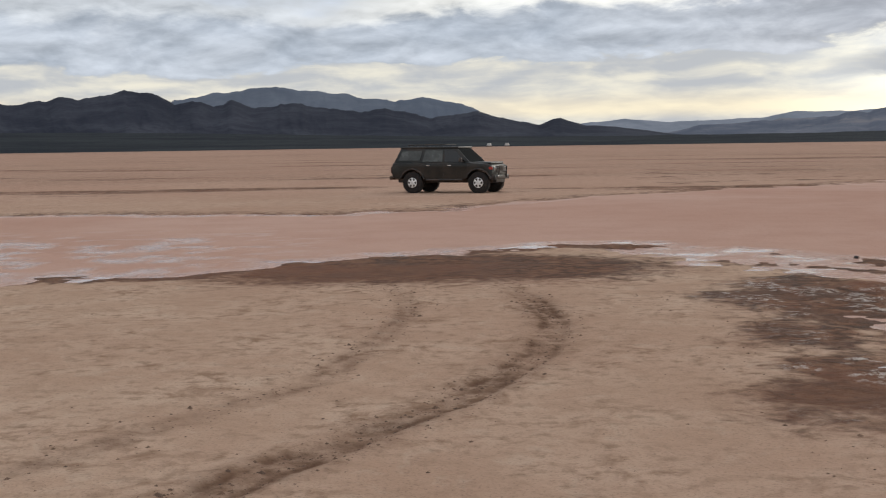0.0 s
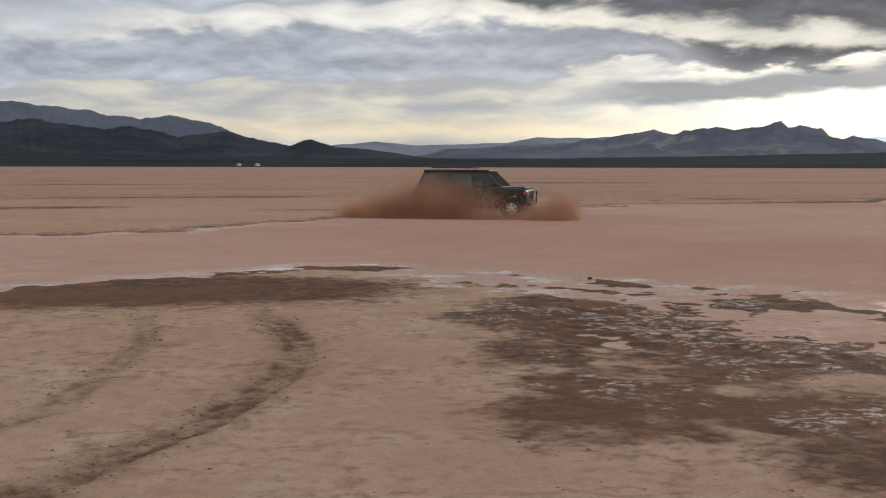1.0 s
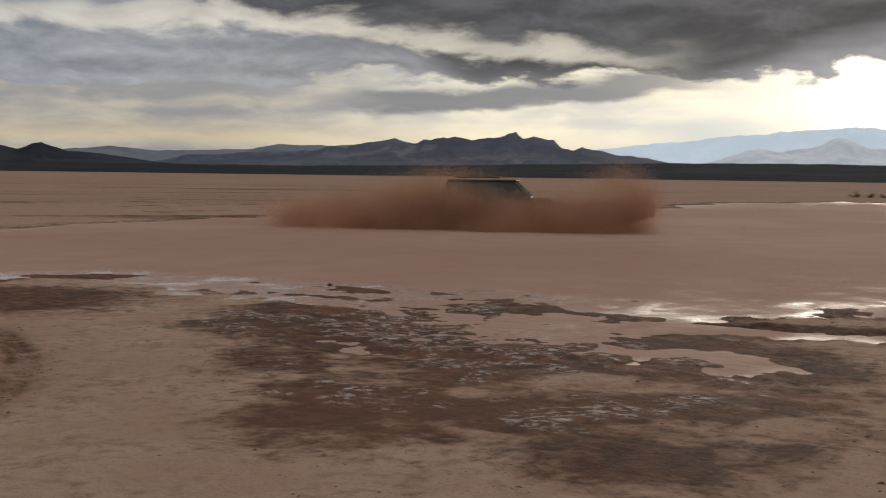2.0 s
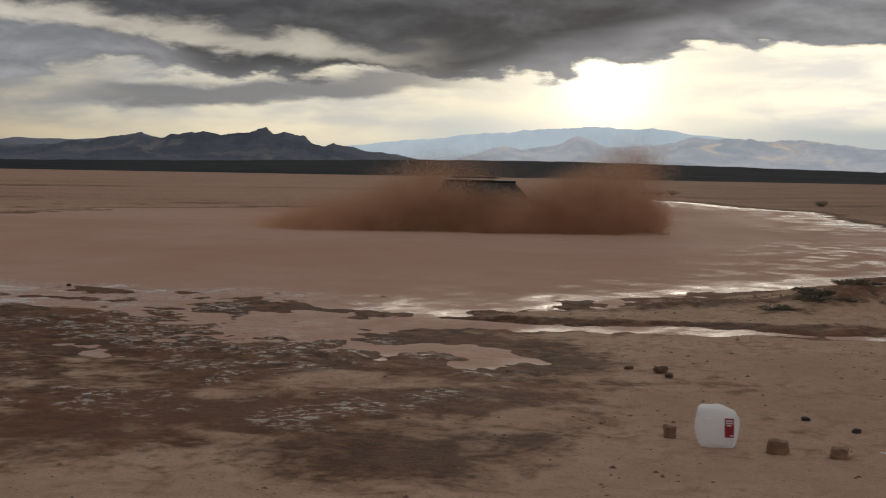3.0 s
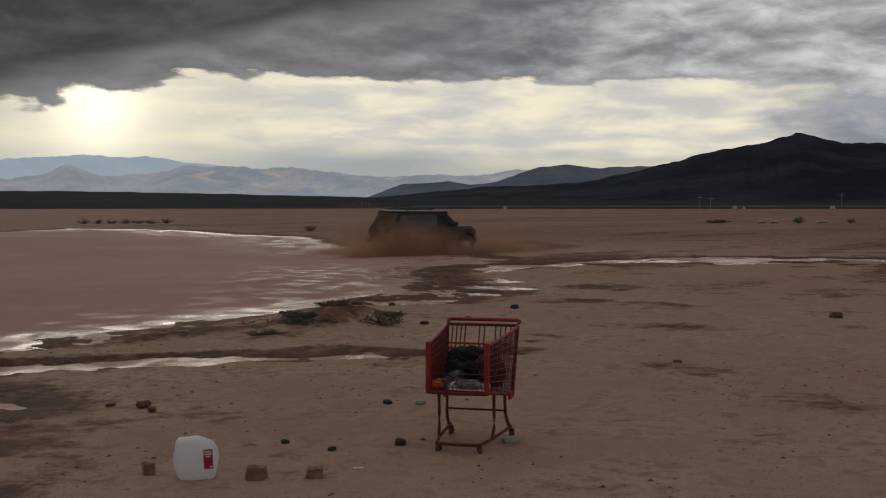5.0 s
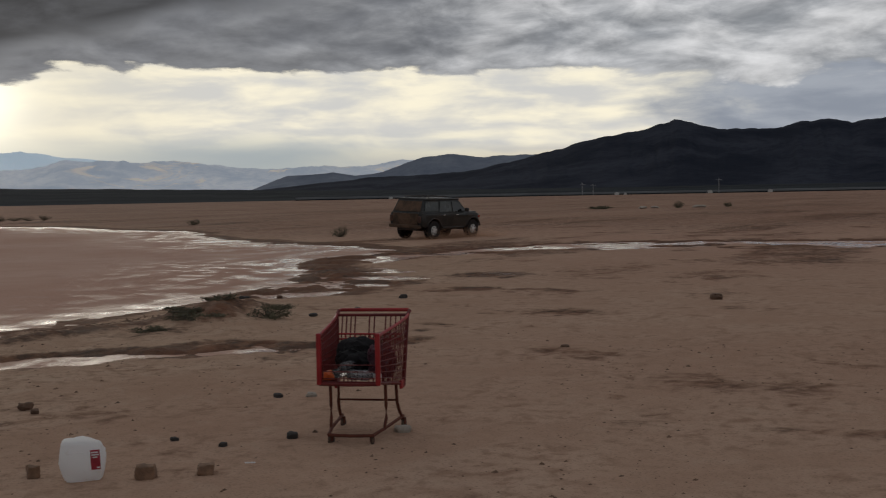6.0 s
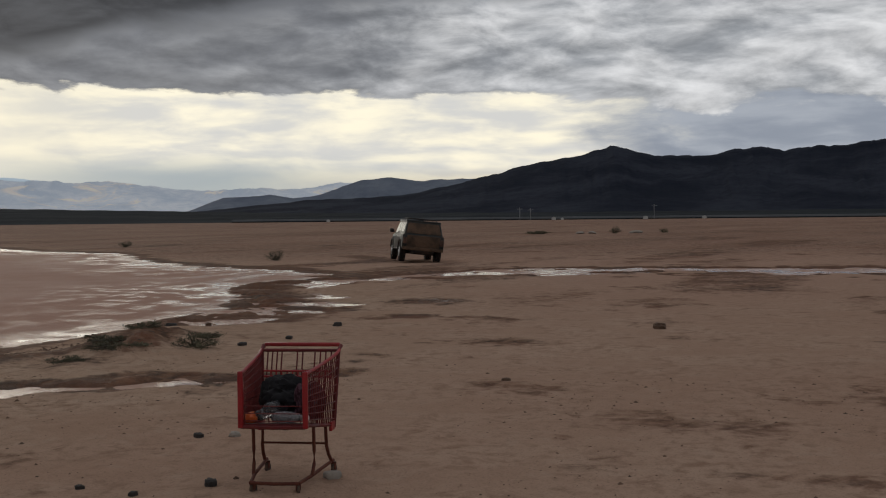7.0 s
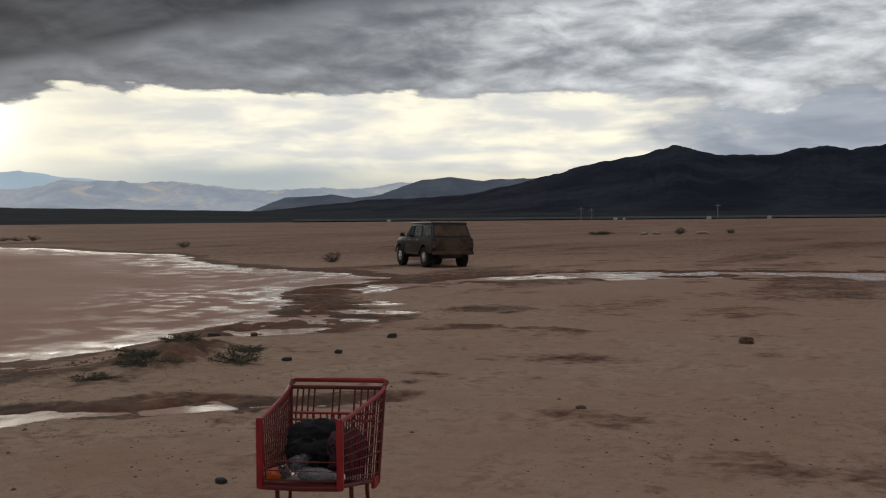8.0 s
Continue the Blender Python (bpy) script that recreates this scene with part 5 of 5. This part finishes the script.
def far_line(name, az0, az1, r, z, tall, mat, label):
    az = np.radians(np.linspace(az0, az1, 60))
    co = []
    for dr, dz in ((0, 0), (0, tall), (8, tall), (8, 0)):
        co.append(np.stack([(r + dr) * np.sin(az), (r + dr) * np.cos(az), z + dz + 0 * az], 1))
    n = 60
    f = [(k * n + j, k * n + j + 1, (k + 1) * n + j + 1, (k + 1) * n + j) for k in range(3) for j in range(n - 1)]
    ob = mesh_from(name, np.vstack(co), np.array(f)[:, ::-1], mat)
    tagged(ob, label, "road", kind="structure")


far_line("road", 58, 100, 628, 0.5, 1.1, M_ROAD, "pale raised road along the far edge of the lakebed")
far_line("road_embankment", 58, 100, 622, 0.0, 0.55, M_SCRUB, "dark embankment under the far road")


def shed(az, r, w, h, z):
    x, y = far_point(az, r)
    bm = prism([(-w / 2, 0), (w / 2, 0), (w / 2, h * 0.75), (0, h), (-w / 2, h * 0.75)], -w / 2, w / 2, 0.05)
    ob = link("shed", bm, M_SHED)
    ob.matrix_basis = pose(x, y, z, 0, 0, -az)
    tagged(ob, "small pale shed beside the far road", "shed", "far sheds")


for a, w, h in ((73.2, 2.2, 1.5), (73.6, 1.4, 1.1), (77.5, 2.4, 1.6), (80.2, 2.2, 1.6), (62.5, 1.8, 1.3)):
    shed(a, 618, w, h, 0.0)


def pole(az, r, h):
    x, y = far_point(az, r)
    ob = empty("utility_pole", pose(x, y, 0, 0, 0, -az), "thin grey utility pole beside the far road", "utility pole", "far utility poles")
    part("mast", tube(bmesh.new(), [(0, 0, 0), (0, 0, h)], 0.14, 6), M_STEEL, ob)
    part("cross_arm", tube(bmesh.new(), [(-1.4, 0, h - 0.9), (1.4, 0, h - 0.9)], 0.09, 5), M_STEEL, ob)


for a, h in ((71.6, 6.5), (72.1, 6.0), (77.9, 7.5)):
    pole(a, 615, h)


def far_vehicle(az, r, label):
    x, y = far_point(az, r)
    ob = empty("distant_car", pose(x, y, 0.0, 0, 0, 80 - az), label, "car", "distant cars")
    part("body", box(bmesh.new(), -2.3, 2.3, -0.9, 0.9, 0.5, 1.15, 0.15), M_SHED, ob)
    part("cabin", taper(box(bmesh.new(), -1.8, 0.9, -0.8, 0.8, 1.1, 1.85, 0.12), 1.1, 1.85, 0.1), M_SHED, ob)
    for wx in (-1.4, 1.4):
        for wy in (-0.8, 0.8):
            part("wheel", disc(bmesh.new(), wx, wy, 0.36, 0.36, 0.1, 14), M_TYRE, ob)


far_vehicle(3.05, 632, "white vehicle parked at the far edge of the lakebed")
far_vehicle(2.2, 634, "pale vehicle parked at the far edge of the lakebed")


def far_rubbish():
    for k, (dx, dy) in enumerate(((-1.4, 3.0), (-0.4, 2.0), (1.2, -2.2))):
        ob = link("rubbish_sheet", lump(40 + k, 0.9, 0.35, 0.16, 2, 0.4), M_PALE)
        ob.matrix_basis = pose(121.5 + dx, 30.4 + dy, -0.02, 0, 0, 30 * k)
        tagged(ob, "pale dumped rubbish beside a far bush", "rubbish", "rubbish on the flat")


far_rubbish()

# ======== mud spray thrown by the car ========
def spray_piece(seed, n, x0, x1, y0, y1, height, fade=2.0, floor=None, ends=0.10):
    """A cloud of drops, thick near the water and thinning out upwards. height, floor: functions of 0..1 along its length."""
    rng = np.random.default_rng(seed)
    n = int(n * 1.25)
    u = rng.random(n * 3)
    k = fbm(u * 7 + seed, u * 0 + seed * 3.1, 1.0, 4, seed)
    top = height(u) * (0.72 + 0.55 * k)
    low = floor(u) if floor else 0 * u
    w = 1 - (1 - rng.random(n * 3)) ** (1 / fade)
    clump = fbm(u * (x1 - x0) * 1.1 + seed * 5, (low + w * (top - low)) * 1.3, 1.0, 3, seed + 9)
    keep = rng.random(n * 3) < np.clip((clump - 0.20) * 2.1, 0.12, 1)
    u, w, top, low = u[keep][:n], w[keep][:n], top[keep][:n], low[keep][:n]
    m = len(u)
    x = x0 + (x1 - x0) * u + rng.normal(0, ends * (x1 - x0), m) * (0.5 + w)
    y = (y0 + y1) / 2 + (y1 - y0) / 2 * np.clip(rng.normal(0, 0.55, m), -1.3, 1.3) * (1 + 0.4 * w)
    z = low + w * (top - low) + np.abs(rng.normal(0, 0.07, m)) * top + WATER_Z
    loose = rng.random(m) < 0.03
    z = z + loose * np.abs(rng.normal(0, 0.09, m)) * top
    x = x + loose * rng.normal(0, 0.5, m)
    s = (np.minimum(rng.gamma(2.2, 0.0030, m), 0.012) + 0.004) * (0.98 - 0.70 * w) * np.where(loose, 0.35, 1.0)
    # each drop a small sliver, drawn out along its flight
    v = np.array([(2.2, 0, -0.5), (-1.8, 0.5, -0.6), (-0.6, -0.4, 0.9)])[None] * (1 + rng.uniform(-0.5, 0.5, (m, 3, 3)))
    co = np.stack([x[:, None] + v[..., 0] * s[:, None], y[:, None] + v[..., 1] * s[:, None], z[:, None] + v[..., 2] * s[:, None]], -1)
    ob = empty("mud_spray", pose(0, 0, 0), "brown spray of muddy water thrown up by the car", "splash", "mud spray round the car")
    for name, sel in (("water_sheet", w < 0.45), ("spray_crest", w >= 0.45)):
        c = co[sel].reshape(-1, 3)
        mesh_from(name, c, np.arange(len(c)).reshape(-1, 3), M_SPRAY).parent = ob
    return ob


def hump(lo, hi, at=0.5):
    return lambda u: lo + (hi - lo) * np.clip(1 - np.abs(u - at) / np.where(u < at, at + 1e-6, 1 - at + 1e-6), 0, 1) ** 0.8


# each piece, with the rows of its rise: seconds, height over the water, lead ahead of the car
SPRAY = [
    # along the near flank, behind the front wheel
    (spray_piece(1, 130000, -4.4, 0.7, -2.0, -1.05, hump(0.85, 1.75, 0.55), 1.35), [(0, -2.2, 0.8), (0.70, -1.4, 0.8), (0.95, -0.25, 0.3), (1.3, 0, 0), (4.6, 0, 0), (5.8, -1.2, 0), (6.3, -2.3, 0), (8, -2.3, 0)]),
    # along the far flank, showing over the roof
    (spray_piece(2, 130000, -4.6, 1.6, 1.05, 2.4, hump(0.9, 2.75, 0.5), 1.25), [(0, -3.6, 0), (1.0, -3.0, 0), (1.5, -0.9, -0.4), (2.2, -0.6, -0.6), (3.3, 0.0, 0), (4.0, 0.1, 0), (4.6, -0.05, 0), (5.8, -3.0, 0), (6.1, -3.6, 0), (8, -3.6, 0)]),
    # behind the rear wheels
    (spray_piece(3, 190000, -6.6, -1.2, -2.1, 1.6, hump(0.25, 2.5, 0.86), 1.3), [(0, -3.2, 2), (0.95, -2.6, 2), (1.4, -0.7, 0.7), (1.8, -0.4, 0), (3.3, 0, 0), (4.0, -0.35, 0.5), (4.6, -0.75, 0.9), (5.8, -2.8, 1), (8, -3.2, 1)]),
    # a low wall of water behind, falling back as the car slows
    (spray_piece(4, 110000, -7.6, -2.4, -1.9, 1.7, hump(0.9, 1.75, 0.75), 1.35), [(0, -2.6, 2.5), (1.0, -2.2, 2.5), (1.4, -0.7, 1.4), (1.7, -0.25, 0.5), (2.2, 0, 0), (2.8, -0.4, 0), (3.4, -0.95, 0.6), (4.0, -1.8, 1.5), (4.5, -2.4, 2), (8, -2.6, 2)]),
    # a jet from the front wheels, rising forwards
    (spray_piece(5, 75000, 1.6, 4.5, -1.9, -0.5, lambda u: 0.45 + 1.15 * u ** 0.9, 1.2, lambda u: 0.6 * u ** 1.8, 0.07), [(0, -2.6, -1.8), (0.72, -1.6, -1.8), (0.95, -0.75, -1.1), (1.2, -0.35, -0.5), (1.5, 0, 0), (1.9, 0.1, 0.4), (2.5, -1.0, 0.5), (3.2, -2.6, 0.5), (8, -2.6, 0)]),
    # the bow wave, breaking forwards in a tall crest
    (spray_piece(6, 210000, 1.2, 5.3, -1.9, 1.5, lambda u: 1.65 + 1.5 * np.clip(u / 0.75, 0, 1) ** 2 - 0.9 * np.clip((u - 0.8) / 0.2, 0, 1) ** 2, 1.05, None, 0.08), [(0, -4.2, -2), (1.4, -3.6, -1.5), (1.7, -1.8, -0.8), (2.1, -0.6, -0.4), (3.3, 0.1, 0.2), (3.6, 0.0, 0.3), (4.0, -0.2, 0.4), (4.6, -1.0, 0.3), (5.8, -4.0, 0), (8, -4.2, 0)]),
    # low water pushed out beside the front wheel
    (spray_piece(7, 120000, -0.8, 3.6, -2.7, -1.15, hump(0.9, 1.75, 0.65), 1.35), [(0, -2.4, 0), (0.9, -1.9, 0), (1.2, -1.05, 0), (1.8, -0.45, 0), (2.3, -0.15, 0), (3.3, 0, 0), (4.6, -0.25, 0), (5.8, -2.2, 0), (8, -2.4, 0)]),
    # drops that run on ahead as the car slows
    (spray_piece(8, 80000, 1.5, 6.6, -2.0, 1.8, lambda u: 2.0 - 1.6 * u, 1.5, None, 0.12), [(0, -2.8, -1), (2.8, -2.6, -1), (3.5, -0.6, 0.2), (4.0, 0, 0.7), (4.6, -0.25, 0.9), (5.8, -2.3, 0), (8, -2.8, 0)]),
    # a thin plume off the front wheels on the bank
    (spray_piece(9, 26000, -2.4, 2.6, -1.9, 0.5, hump(0.4, 1.0, 0.85), 2.2), [(0, -1.8, 0), (5.0, -1.7, 0), (5.7, -0.25, 0), (6.5, -0.15, -0.3), (7.0, -0.25, -1.0), (7.5, -0.6, -1.8), (8, -1.2, -2.2)]),
]

# ======== what moves ========
# seconds, place of the car, heading, lean towards its right side
CAR_ROWS = [(0.0, 0.33, 44.40, -23, 0), (0.5, 4.84, 42.8, -24, 0), (1.0, 9.8, 40.6, -27, 0), (1.5, 14.35, 38.77, -30, 0), (2.2, 19.85, 35.04, -33, 0), (3.3, 26.95, 29.95, -32, 0), (3.5, 28.51, 28.95, -31, 0),
            (4.0, 32.4, 27.1, -27, 0), (4.5, 36.37, 25.5, -24, 0), (4.7, 38.03, 24.85, -23, 1), (5.8, 45.43, 22.20, -21, 2), (6.0, 46.09, 21.60, -14, 3), (6.5, 46.55, 20.30, 11, 5), (7.0, 46.95, 20.15, 31, 6), (7.5, 46.65, 20.65, 44, 3), (8.0, 44.60, 20.95, 47, 1)]


def smooth_rows(rows, t):
    """Places between the rows on a smooth curve."""
    ts = [r[0] for r in rows]
    k = max(0, min(len(ts) - 2, int(np.searchsorted(ts, t, side="right")) - 1))
    p0, p1, p2, p3 = rows[max(0, k - 1)], rows[k], rows[k + 1], rows[min(len(rows) - 1, k + 2)]
    h = p2[0] - p1[0]
    u = (t - p1[0]) / h
    out = []
    for i in range(1, len(p1)):
        m1 = (p2[i] - p0[i]) / (p2[0] - p0[0]) * h
        m2 = (p3[i] - p1[i]) / (p3[0] - p1[0]) * h
        out.append((2 * u ** 3 - 3 * u ** 2 + 1) * p1[i] + (u ** 3 - 2 * u ** 2 + u) * m1 + (3 * u ** 2 - 2 * u ** 3) * p2[i] + (u ** 3 - u ** 2) * m2)
    return out


def motions():
    times = [k / 10 for k in range(81)]
    where = {}
    rows = []
    for t in times:
        x, y, head, lean = smooth_rows(CAR_ROWS, t)
        in_pond = step(np.array(t), 0.55, 0.9) * step(np.array(t), 5.9, 5.0)
        z = -0.01 - 0.09 * float(in_pond)
        where[t] = (x, y, head)
        bounce = 0.35 * math.sin(9 * t) * float(in_pond)
        rows.append((t, pose(x, y, z, lean, bounce, head)))
    walk(CAR, rows)
    # the wheels roll by the way gone
    roll, last, turns = 0.0, None, []
    for k in range(241):
        x, y, head, _ = smooth_rows(CAR_ROWS, k / 30)
        if last:
            roll += math.hypot(x - last[0], y - last[1]) / (0.95 * WHEEL_R)
        last = (x, y)
        turns.append((k / 30, math.degrees(roll)))
    for w, wx, s in WHEELS:
        walk(w, [(t, pose(wx, s * TRACK, WHEEL_R) @ pose(0, 0, 0, 0, a, 0)) for t, a in turns])
    for ob, rise in SPRAY:
        rows = []
        for t in times:
            x, y, head = where[t]
            z, lead = np.interp(t, [r[0] for r in rise], [r[1] for r in rise]), np.interp(t, [r[0] for r in rise], [r[2] for r in rise])
            rows.append((t, pose(x, y, 0, 0, 0, head) @ pose(lead, 0, z)))
        walk(ob, rows)


motions()
